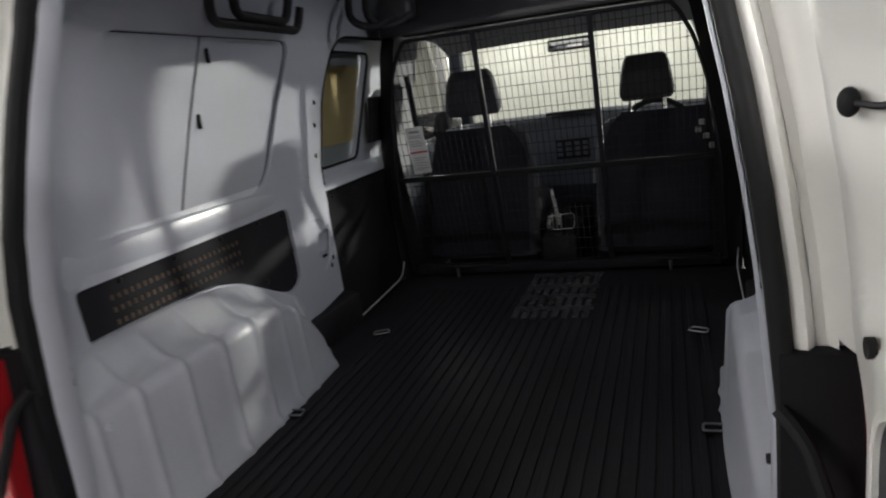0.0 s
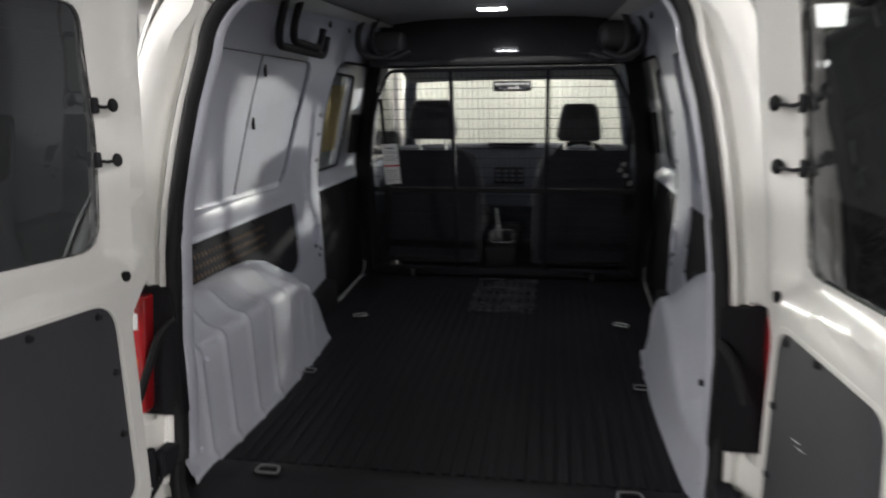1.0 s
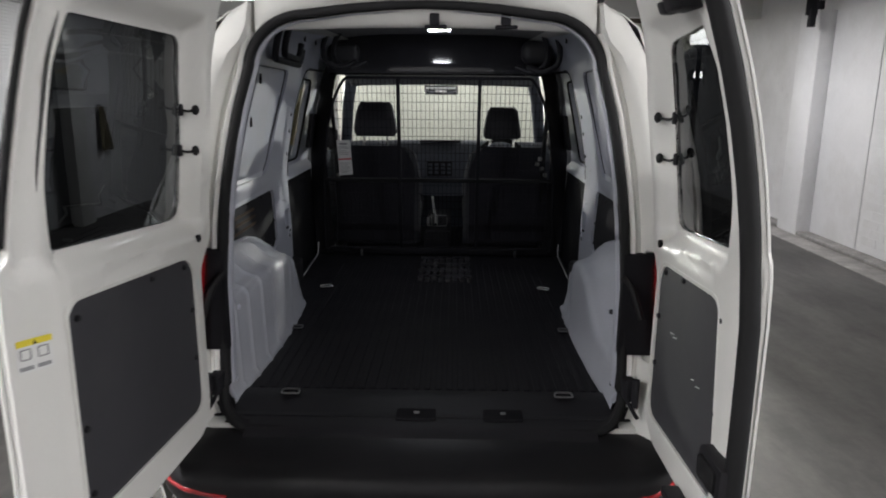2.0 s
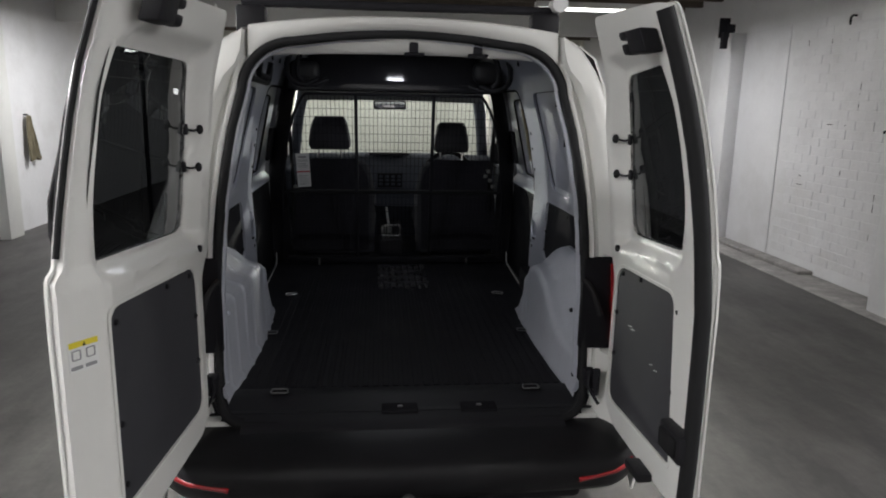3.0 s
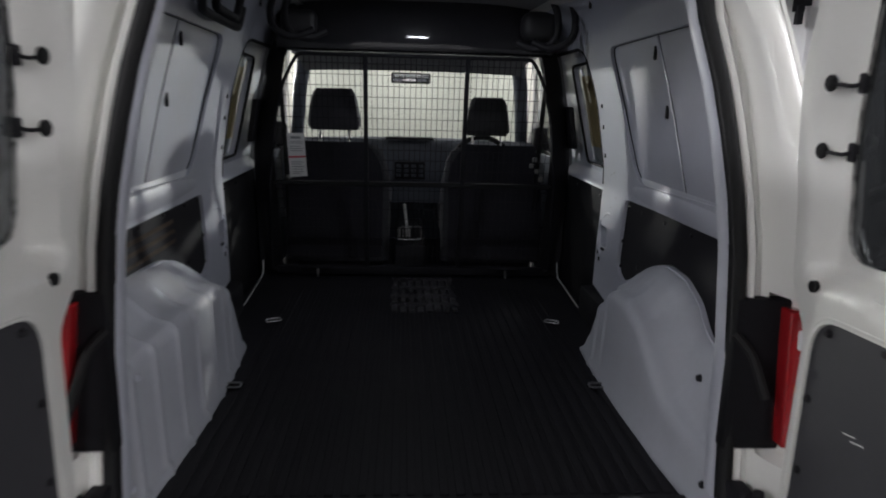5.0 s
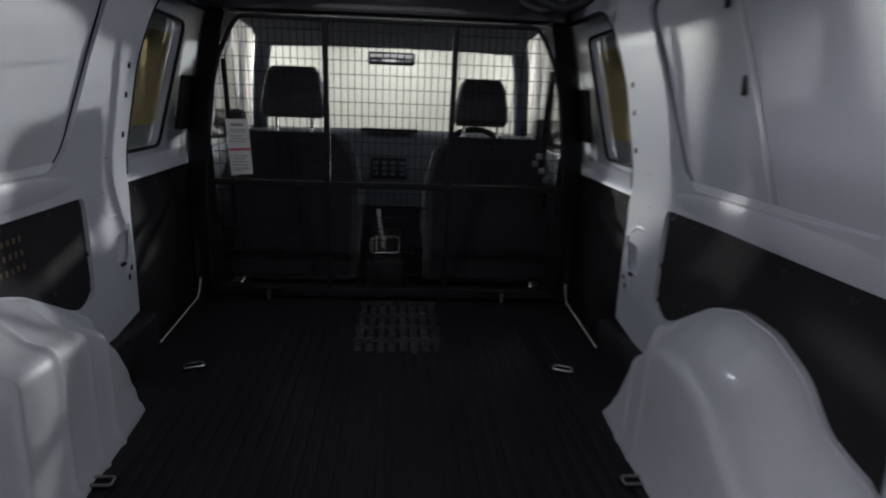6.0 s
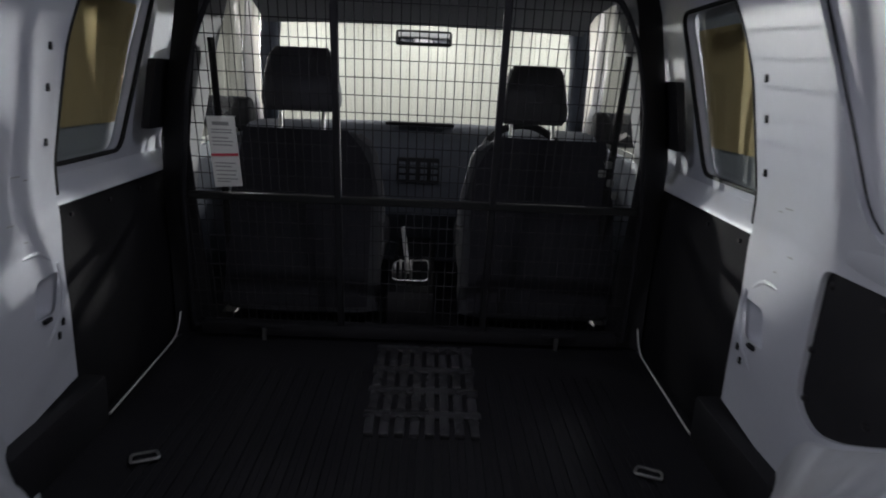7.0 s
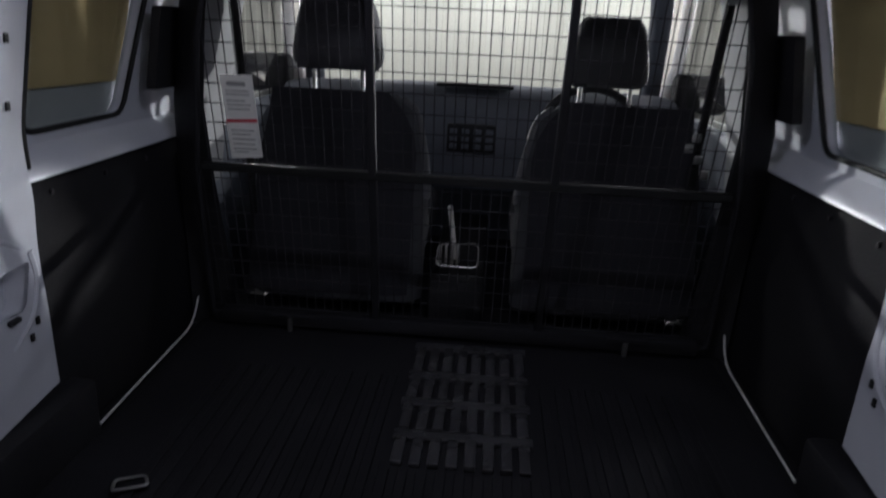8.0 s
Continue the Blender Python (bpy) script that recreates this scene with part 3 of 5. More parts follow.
    part("lower_board", bm, M_DOORBOARD, sd, "black lower door board")
    rows = [[(side * x, y, z) for y in (1.74, 1.9, 2.1, 2.3, 2.42)] for x, z in ((0.775, 1.104), (0.756, 1.108), (0.758, 1.118), (0.775, 1.135), (0.802, 1.165))]
    part("ledge", grid(rows), M_INNER, sd, "", 60)
    for u in (1.83, 2.02, 2.2):
        part("button", cylinder(bmesh.new(), (side * 0.774, u, 1.075), (side * 0.765, u, 1.075), 0.007, 10, 0.005), M_PLASTIC, sd)
    # dark seal along the door opening
    part("slide_seal", tube([(side * (inner_x(u, v) + 0.006), u + 0.004, v) for u, v in slide_edge if v > 1.12], 0.0085, 8), M_SEAL, van)
    # silver edge from the step up the door frame
    pts = arc_path([(side * 0.70, 1.79, 0.598), (side * 0.715, 2.28, 0.605), (side * 0.735, 2.385, 0.68), (side * 0.738, 2.39, 1.13)], 0.06, 6)
    part("edge_trim", tube(pts, 0.003, 8), M_BEAM, van, "thin silver edge trim")
    # black step inside the sliding door
    bm = box((side * 0.7, 1.47, 0.50), (side * 0.86, 2.38, 0.56), 0.01)
    add_box(bm, (side * 0.70, 1.42, 0.56), (side * 0.775, 1.80, 0.70), 0.015)
    part("step_tread", bm, M_PLASTIC, van, "black moulded side step")
    # black cover on the front pillar
    bm = sheet(round_rect(2.205, 2.325, 1.238, 1.428, 0.012), (), 0.022, (), (), lambda u, v, w, s=side: Vector((s * (lerp_table(INNER, v) - w + 0.012), u, v)))
    bmesh.ops.bevel(bm, geom=[e for e in bm.edges if e.is_boundary], offset=0.001, segments=1, affect="EDGES")
    part("pillar_cover", bm, M_PLASTIC, van, "black plastic pillar cover")
    # front pillar lining and dark edge beside the partition
    rows = [[(side * (lerp_table(INNER, z) + 0.005), 2.34, z), (side * (lerp_table(INNER, z) - 0.02), 2.37 - 0.12 * (z - 0.6), z), (side * (lerp_table(INNER, z) - 0.10), 2.40 - 0.2 * (z - 0.6), z)] for z in (0.58, 0.8, 1.0, 1.2, 1.4, 1.6, 1.75, 1.83)]
    part("front_pillar_trim", grid(rows), M_PLASTIC, van, "black trim beside the partition", 60)

tag = part("pillar_label", sheet(round_rect(0.405, 0.435, 0.90, 1.0, 0.003), (), 0.001, (), (), lambda u, v, w: Vector((inner_x(u, v) - 0.002 - w, u, v))), M_CARD, van, "white label with a yellow head")
part("label_head", sheet(round_rect(0.406, 0.434, 0.975, 0.998, 0.002), (), 0.001, (), (), lambda u, v, w: Vector((inner_x(u, v) - 0.0035 - w, u, v))), M_YELLOW, tag)

# headliner and rear roof rail
rows = []
for i in range(12):
    y = 0.56 + (2.35 - 0.56) * i / 11
    k = ease((y - 0.56) / 0.3)
    rows.append([(x, y, 1.80 + k * 0.055 - (x / 0.62) ** 4 * (0.05 + 0.03 * (1 - k))) for x in [-0.62 + 1.24 * j / 16 for j in range(17)]])
part("headliner", grid(rows), M_HEADLINER, van, "plain grey roof lining")
rows = []
for y, z in ((0.438, 1.797), (0.446, 1.782), (0.460, 1.760), (0.474, 1.748), (0.486, 1.741), (0.50, 1.742), (0.53, 1.765), (0.57, 1.815)):
    rows.append([(x, y, z + 0.004 - (abs(x) / 0.5) ** 2 * 0.014) for x in [-0.5 + i / 16 for i in range(17)]])
# outer paint on the rail, so that its colour carries the brighter light there
part("rear_roof_rail", grid(rows), M_PAINT, van, "white painted rear roof rail")
for x in (0.03, 0.245):
    bm = box((x - 0.034, 0.458, 1.742), (x + 0.034, 0.50, 1.752), 0.004)
    add_box(bm, (x - 0.018, 0.444, 1.750), (x + 0.012, 0.47, 1.785), 0.005)
    part("striker_plate", bm, M_STEEL, van, "dark door striker plate")

# roof lamp, lit
lamp = part("roof_lamp", box((-0.048, 1.625, 1.838), (0.074, 1.70, 1.856), 0.008, 3), M_CLEAR, van, "lit roof lamp with four bright cells")
for i in range(4):
    part("led", box((-0.040 + 0.0275 * i, 1.638, 1.833), (-0.017 + 0.0275 * i, 1.688, 1.839), 0.003), M_LED, lamp)
area_lamp("roof_lamp_light", (0.013, 1.663, 1.828), (0.013, 1.6631, 0.6), 0.10, 0.05, 1.9, (0.90, 0.94, 1.0))

# black overhead shelf front above the partition, with grey blocks at its ends
rows = []
for y, z in ((2.09, 1.872), (2.119, 1.862), (2.1175, 1.85), (2.113, 1.81), (2.108, 1.76), (2.103, 1.71), (2.097, 1.668), (2.102, 1.650), (2.12, 1.642), (2.2, 1.642)):
    rows.append([(x, y + 0.03 * (abs(x) / 0.6) ** 3, z) for x in [-0.6 + 0.075 * i for i in range(17)]])
part("overhead_shelf", grid(rows), material("glossy_black_trim", (0.022, 0.0217, 0.0245), 0.07, var=0.2), van, "glossy black overhead shelf front")
for side in (-1, 1):
    # the left block is a dark stand-in for shade on the white pillar top
    bm = box((side * 0.44, 2.0, 1.70), (side * 0.60, 2.12, 1.82), 0.045, 5) if side > 0 else box((-0.57, 2.04, 1.70), (-0.42, 2.12, 1.80), 0.03, 4)
    part("roof_corner_block", bm, M_POD, van, "dark grey roof corner: cover on the right, shaded pillar top on the left")


def rail_loop(side, y0, y1, z0, z1, x0):
    """A bent bar that hangs from the roof and turns up again at its end."""
    return arc_path([(side * (x0 - 0.03), y0 + 0.02, 1.85), (side * x0, y0, z0 + 0.05), (side * (x0 + 0.012), y0 + 0.02, z0), (side * (x0 + 0.012), y1, z1), (side * x0, y1 + 0.015, z1 + 0.07)], [0, 0.07, 0.07, 0.07, 0], 8)


for side, y0, y1, x0, zb in ((-1, 1.03, 1.49, 0.60, 1.665), (-1, 1.12, 1.40, 0.585, 1.685)):
    part("roof_rail_hook", tube(rail_loop(side, y0, y1, zb + 0.01, zb, x0), 0.0135, 10), M_PLASTIC, van, "black foam-covered bent roof rail")
for dx, dy in ((0.0, 0.0), (-0.05, 0.07)):
    pts = arc_path([(0.565 + dx, 1.75 + dy, 1.85), (0.60 + dx, 1.75 + dy, 1.775), (0.60 + dx, 1.76 + dy, 1.685), (0.525 + dx, 1.80 + dy, 1.645), (0.455 + dx, 1.84 + dy, 1.68)], [0, 0.05, 0.06, 0.06, 0], 8)
    part("roof_rail_hook", tube(pts, 0.0145, 10), M_PLASTIC, van, "black foam-covered bent roof rail")
for dx, dy in ((0.0, 0.0), (0.045, 0.05)):
    pts = arc_path([(-0.535 + dx, 1.83 + dy, 1.85), (-0.565 + dx, 1.80 + dy, 1.78), (-0.555 + dx, 1.77 + dy, 1.695), (-0.48 + dx, 1.80 + dy, 1.662), (-0.405 + dx, 1.83 + dy, 1.70)], [0, 0.05, 0.06, 0.06, 0], 8)
    part("roof_rail_hook", tube(pts, 0.0135, 10), M_PLASTIC, van, "black foam-covered bent roof rail")
# slots along the roof edge
for side in (-1, 1):
    for y in (1.16, 1.52, 1.77):
        x = side * (lerp_table(INNER, 1.79) - 0.001)
        part("roof_slot", box((x - 0.004, y, 1.772), (x + 0.004, y + 0.010, 1.806), 0.002), M_SEAL, van)

# ---- floor of the load space ----
part("floor_pan", box((-0.735, 0.24, 0.545), (0.735, 2.6, 0.572)), M_PLASTIC, van)
SLOT_Y = 1.86
mat_thing = thing("rubber_floor_mat", "black ribbed rubber load floor mat", "floor mat")
bm = bmesh.new()
add_box(bm, (-0.60, 0.395, 0.572), (0.60, 1.36, 0.58))
add_box(bm, (-0.70, 1.36, 0.572), (0.70, 2.36, 0.58))
part("mat_sheet", bm, M_RUBBER, mat_thing)
x = -0.555
while x < 0.56:
    far = 2.12 if abs(x - 0.045) > 0.165 else SLOT_Y - 0.12
    part("rib", box((x, 0.42, 0.5795), (x + 0.021, far, 0.5855), 0.0015, 1), M_RUBBER, mat_thing)
    x += 0.037
# raised grid in the front middle: bands with slots between the bars
for y0, y1 in ((1.755, 1.85), (1.88, 1.98), (2.01, 2.115), (2.145, 2.275)):
    for i in range(8):
        x = -0.092 + 0.0365 * i
        part("grid_bar", box((x, y0, 0.5795), (x + 0.0235, y1, 0.591 if i % 2 else 0.594), 0.003, 2), M_GRID, mat_thing)
for y in (1.845, 1.978, 2.112, 2.272):
    part("grid_band", box((-0.10, y, 0.5795), (0.195, y + 0.034, 0.5895), 0.003, 2), M_GRID, mat_thing)

# rear sill of black plastic
rows = []
for y, z in ((0.135, 0.53), (0.15, 0.55), (0.175, 0.562), (0.2, 0.566), (0.245, 0.57), (0.29, 0.575), (0.34, 0.584), (0.40, 0.590), (0.415, 0.582)):
    w = 0.53 if y < 0.2 else 0.60
    rows.append([(x, y, z) for x in [-w + 2 * w * i / 24 for i in range(25)]])
sill = part("rear_sill_trim", grid(rows), M_PLASTIC, van, "black plastic rear sill trim")
for x in (-0.018, 0.252):
    bm = box((x - 0.062, 0.225, 0.556), (x + 0.062, 0.295, 0.5762), 0.005, 2)
    pocket = part("latch_pocket", bm, M_DOORBOARD, van, "black latch pocket in the sill")
    part("latch", box((x - 0.008, 0.255, 0.575), (x + 0.01, 0.265, 0.582), 0.003), M_CHROME, pocket)


def tie_down(x, y, z=0.5895):
    """A plated tie-down plate with a folding ring."""
    t = thing("tie_down_ring", "worn chrome lashing ring let into the floor", "lashing ring", "lashing rings on the floor")
    part("plate", box((-0.034, -0.017, 0), (0.034, 0.017, 0.0022), 0.001, 1), M_DOORBOARD, t)
    part("ring", tube(arc_path([(-0.030, -0.013, 0.004), (0.030, -0.013, 0.004), (0.026, 0.014, 0.007), (-0.026, 0.014, 0.007)], 0.008, 4, True), 0.0034, 8, True), M_CHROME, t)
    t.matrix_world = pose(x, y, z)
    return t


first = tie_down(-0.433, 0.36, 0.592)
copy_thing(first, pose(0.455, 0.36, 0.592))
for s in (-1, 1):
    copy_thing(first, pose(s * 0.56, 1.0, 0.587, 0, 4 * s, 8 * s))
    copy_thing(first, pose(s * 0.548, 1.62, 0.587, 0, 0, -25 * s))

# ---- body outside ----


def outer_x(y, z):
    x = lerp_table(OUTER, z)
    k = ease((z - 1.1) / 0.3)
    if y < 0.5:
        x -= 0.085 * ease((0.5 - y) / 0.42) * (1 - k)
    if y < 1.1:
        x -= 0.10 * k * min(1.0, (1.1 - y) / 0.75) ** 2
    if y > 3.6:
        x -= (y - 3.6) ** 2 * 0.06
    return x


SIDE_Z = [0.3, 0.45, 0.6, 0.8, 0.95, 1.05, 1.1, 1.15, 1.25, 1.35, 1.45, 1.55, 1.62, 1.68, 1.74, 1.78, 1.81, 1.83]
for side in (-1, 1):
    def bend_o(u, v, w, s=side):
        return Vector((s * (outer_x(u, v) - w), u, v))
    wheel_a = [(0.98 + 0.335 * math.cos(a), 0.33 + 0.335 * math.sin(a)) for a in [math.pi * i / 14 for i in range(15)]]
    wheel_b = [(3.98 + 0.335 * math.cos(a), 0.33 + 0.335 * math.sin(a)) for a in [math.pi * i / 14 for i in range(15)]]
    low = [(0.16, 0.3)] + [(0.645, 0.3)] + wheel_a[::-1][1:-1] + [(1.315, 0.3), (3.645, 0.3)] + wheel_b[::-1][1:-1] + [(4.315, 0.3), (4.75, 0.3)]
    top = [(4.8, 0.8), (4.55, 0.98), (4.1, 1.1), (3.75, 1.3), (3.35, 1.68), (3.1, 1.79), (2.7, 1.83), (0.9, 1.822), (0.42, 1.808), (0.375, 1.7), (0.34, 1.6), (0.315, 1.5), (0.28, 1.4), (0.2, 1.25), (0.13, 1.1), (0.12, 0.7)]
    cab_win = [(p.x, p.y) for p in arc_path([(2.84, 1.14), (3.70, 1.14), (3.25, 1.70), (2.84, 1.72)], [0.05, 0.03, 0.06, 0.06], 5, True)]
    slide_win = [(p.x, p.y) for p in arc_path([(1.74, 1.17), (2.42, 1.17), (2.44, 1.65), (1.74, 1.65)], 0.06, 5, True)]
    skin = part("body_side", sheet(low + top, (cab_win, slide_win), 0.008, [0.2, 0.28, 0.36, 0.44, 0.52, 0.6, 0.7, 0.8, 0.9, 1.0, 1.1, 3.7, 3.9, 4.1, 4.3, 4.5], SIDE_Z, bend_o), M_PAINT, van, "white painted outer body side")
    part("cab_window", sheet(cab_win, (), 0.0, (), SIDE_Z, lambda u, v, w, s=side: Vector((s * (outer_x(u, v) - 0.006), u, v))), M_CABGLASS, van)

# roof skin and bonnet
rows = []
for y, dz, w in ((0.47, 0.004, 0.52), (0.56, 0.006, 0.55), (0.75, 0.008, 0.60), (1.1, 0.01, 0.64), (1.5, 0.012, 0.64), (2.6, 0.008, 0.63), (3.0, -0.012, 0.62), (3.22, -0.045, 0.60)):
    rows.append([(x * w / 0.64, y + 0.02 * (x / 0.64) ** 2, 1.862 + dz - 0.062 * (abs(x) / 0.64) ** 2.6) for x in [-0.64 + 0.08 * i for i in range(17)]])
part("roof", grid(rows), M_PAINT, van, "white painted roof")
rows = []
for y, z, w in ((3.22, 1.80, 0.60), (3.24, 1.76, 0.62), (3.16, 1.62, 0.62), (3.1, 1.60, 0.62), (2.9, 1.66, 0.62), (2.2, 1.70, 0.62)):
    rows.append([(x * w, y, z - 0.012 * abs(x) ** 2.5) for x in [-1 + 0.125 * i for i in range(17)]])
part("cab_headliner", grid(rows), M_HEADLINER, van, "grey cab roof lining")
rows = []
for y, z, w in ((4.05, 1.08, 0.80), (4.3, 1.06, 0.78), (4.6, 0.97, 0.74), (4.8, 0.82, 0.70), (4.86, 0.6, 0.72), (4.84, 0.3, 0.7)):
    rows.append([(x * w, y - 0.12 * x * x, z - 0.04 * x * x) for x in [-1 + 0.125 * i for i in range(17)]])
part("bonnet_and_nose", grid(rows), M_PAINT, van, "white painted bonnet and nose")
rows = []
for i in range(6):
    t = i / 5
    w = 0.60 + 0.17 * t
    rows.append([(x * w, 3.24 + 0.82 * t - 0.1 * x * x * t, 1.765 - 0.66 * t - 0.04 * abs(x) ** 2.5) for x in [-1 + 0.125 * j for j in range(17)]])
part("windscreen", grid(rows), M_WINDOW, van, "clear windscreen")
for side in (-1, 1):
    # lining of the pillar behind the cab door
    rows = [[(side * (lerp_table(OUTER, z) - d), y, z) for d, y in ((0.02, 2.47), (0.075, 2.50), (0.09, 2.58), (0.09, 2.74), (0.07, 2.82), (0.015, 2.85))] for z in (0.5, 0.7, 0.9, 1.1, 1.25, 1.4, 1.55, 1.68, 1.76)]
    part("cab_pillar_lining", grid(rows), M_HEADLINER, van, "grey pillar lining behind the cab door", 60)
    part("windscreen_pillar", tube([(side * 0.61, 3.18, 1.73), (side * 0.70, 3.5, 1.5), (side * 0.80, 3.98, 1.09)], 0.045, 10), M_DASH, van)
    bm = box((side * 0.80, 3.52, 1.12), (side * 1.02, 3.62, 1.28), 0.03, 3)
    part("door_mirror", bm, M_PLASTIC, van)
    for y in (0.98, 3.98):
        bm = cylinder(bmesh.new(), (side * 0.66, y, 0.31), (side * 0.86, y, 0.31), 0.31, 32)
        bmesh.ops.bevel(bm, geom=[e for e in bm.edges if len(e.link_faces) == 2 and any(len(f.verts) > 6 for f in e.link_faces)], offset=0.03, segments=3, affect="EDGES")
        wheel = part("wheel", bm, M_TYRE, van, "road wheel with black tyre")
        part("rim", cylinder(bmesh.new(), (side * 0.84, y, 0.31), (side * 0.868, y, 0.31), 0.19, 28, 0.17), M_CHROME, wheel)
part("underbody", box((-0.62, 0.2, 0.24), (0.62, 4.6, 0.54), 0.03), M_PLASTIC, van)

# rear frame round the mouth, outside the seal
steps = ((0.005, 0.002), (-0.012, 0.02), (-0.018, 0.034), (0.002, 0.047))
base = seal_loop(SILL_Y)
keep = [i for i, p in enumerate(base) if 0.6 < p.z < 1.71]
rows = []
for dy, g in steps:
    line = seal_loop(SILL_Y, g)
    rows.append([Vector((line[i].x, line[i].y + dy, line[i].z)) for i in keep])
half = len(rows[0]) // 2
part("rear_frame", grid([r[:half] for r in rows]), M_PAINT, van, "white painted rear door frame", 60)
part("rear_frame", grid([r[half:] for r in rows]), M_PAINT, van, "white painted rear door frame", 60)


def mouth_top(x):
    """Height of the mouth's upper edge at a place across the van."""
    x = abs(x)
    if x < 0.355:
        return 1.80 - 0.03 * (x / 0.355) ** 2.2
    k = min(1.0, (x - 0.355) / 0.166)
    return 1.62 + 0.150 * math.sqrt(max(0.0, 1 - k * k))


# header panel between the seal and the roof edge
rows = [[] for i in range(8)]
for i in range(57):
    x = -0.504 + 0.018 * i
    lo, hi = mouth_top(x) + 0.014, 1.852 - 0.034 * (abs(x) / 0.5) ** 2.2
    y0, y1 = tail_y(lo) - 0.006, 0.395 + 0.02 * (x / 0.5) ** 2
    prof = [(y0 + 0.02, lo - 0.008), (y0 - 0.004, lo)]
    for k in (0.25, 0.5, 0.75, 1.0):
        prof.append((y0 - 0.004 + (y1 - y0 + 0.004) * k - 0.008 * math.sin(math.pi * k), lo + (hi - lo) * k))
    prof += [(y1 + 0.008, hi + 0.005), (y1 + 0.09, hi + 0.010)]
    for row, (y, z) in zip(rows, prof):
        row.append((x, y, z))
part("roof_header", grid(rows), M_PAINT, van, "white painted roof header", 50)
part("header_seam", tube([(-0.30 + 0.02 * i, 0.4035 + 0.02 * ((-0.30 + 0.02 * i) / 0.5) ** 2, 1.835 - 0.034 * (abs(-0.30 + 0.02 * i) / 0.5) ** 2.2) for i in range(31)], 0.0016, 5), M_PAINT, van)
for side in (-1, 1):
    # gutter and corner post beyond the frame
    zs = [0.5, 0.62, 0.752, 0.764, 0.8, 0.95, 1.086, 1.098, 1.2, 1.35, 1.5, 1.6, 1.66, 1.70, 1.74, 1.77, 1.795, 1.81]
    rows = []
    for z in zs:
        xi = lerp_table(MOUTH, min(z, 1.62)) + 0.045 - max(0, z - 1.66) * 0.42
        yo = lerp_table(((0.5, 0.15), (1.1, 0.15), (1.25, 0.205), (1.4, 0.285), (1.5, 0.32), (1.6, 0.345), (1.7, 0.38), (1.8, 0.42)), z)
        xo = outer_x(yo, z) - 0.003 if z < 1.3 else min(outer_x(yo, z) - 0.003, lerp_table(((1.3, 0.80), (1.5, 0.69), (1.60, 0.665), (1.65, 0.652), (1.70, 0.628), (1.74, 0.605), (1.77, 0.586), (1.79, 0.566), (1.81, 0.524)), z))
        if z > 1.64:
            xi = min(xi, lerp_table(((1.64, 0.566), (1.68, 0.525), (1.72, 0.497), (1.81, 0.488)), z))
        di = tail_y(max(z, 0.62))
        ym = min(yo, di - 0.06)
        sec = [(xi, di - 0.003), (xi + 0.012, di), (xi + 0.022, di - 0.015), (xi + 0.03, di - 0.05), (xi + 0.03 + (xo - xi - 0.03) * 0.5, ym - 0.012 if z < 1.3 else (di - 0.05 + yo) / 2 - 0.012), (xi + 0.03 + (xo - xi - 0.03) * 0.8, yo - 0.008), (xo, yo), (xo + 0.004, yo + 0.03)]
        if 0.76 < z < 1.09:
            # hollow for the tail lamp
            sec = sec[:3] + [(x, y + 0.09) for x, y in sec[3:6]] + [(x, y + 0.06) for x, y in sec[6:]]
        rows.append([(side * x, y, z) for x, y in sec])
    part("corner_post", grid(rows), M_PAINT, van, "white painted rear corner post", 60)
    # tail lamp at the edge of the frame
    housing = part("tail_lamp", box((side * 0.602, 0.286, 0.765), (side * 0.742, 0.318, 1.086), 0.006, 2), M_DOORBOARD, van, "red tail lamp in a black housing")

    def lens(name, x0, z0, z1, proud, mat, label=""):
        """A piece of the lens, which leans outwards towards its foot."""
        bm = box((x0, 0.250 - proud, z0), (0.052 + proud, 0.292, z1), 0.006, 3)
        for v in bm.verts:
            v.co.x = -(0.656 + 0.10 * (1.0 - v.co.z) + v.co.x) if side < 0 else 0.693 + 0.06 * (1.0 - v.co.z) + v.co.x
        return part(name, bm, mat, housing, label)

    lens("red_lens", 0.0, 0.785, 1.072, 0.0, M_RED, "red lens")
    lens("clear_lens", 0.016, 0.993, 1.036, 0.0025, M_CLEAR, "clear lens")
    lens("amber_lens", 0.016, 0.888, 0.925, 0.0025, M_AMBER, "amber lens")
    part("corner_ledge", box((side * 0.555, 0.195, 0.53), (side * 0.652, 0.275, 0.566), 0.008, 2), M_PAINT, van)
    # door check strap and hinges
    part("check_strap", tube(arc_path([(side * 0.602, 0.285, 1.015), (side * 0.628, 0.262, 0.985), (side * (0.672 if side < 0 else 0.652), 0.222 if side < 0 else 0.236, 0.835 if side < 0 else 0.90)], 0.05, 4), 0.010, 8), M_SEAL, van)
    for z in (0.68,):
        bm = box((side * 0.612, 0.20, z - 0.03), (side * 0.65, 0.275, z + 0.025), 0.006, 2)
        cylinder(bm, (side * 0.64, 0.195, z - 0.045), (side * 0.64, 0.195, z + 0.045), 0.011, 12)
        cylinder(bm, (side * 0.625, 0.197, z + 0.028), (side * 0.625, 0.215, z + 0.028), 0.012, 12)
        add_tube(bm, arc_path([(side * 0.618, 0.2, z + 0.03), (side * 0.61, 0.195, z - 0.01), (side * 0.632, 0.19, z - 0.05), (side * 0.648, 0.185, z - 0.075)], 0.03, 4), 0.006, 8)
        part("hinge", bm, M_STEEL if z < 1 else M_PAINT, van, "door hinge")

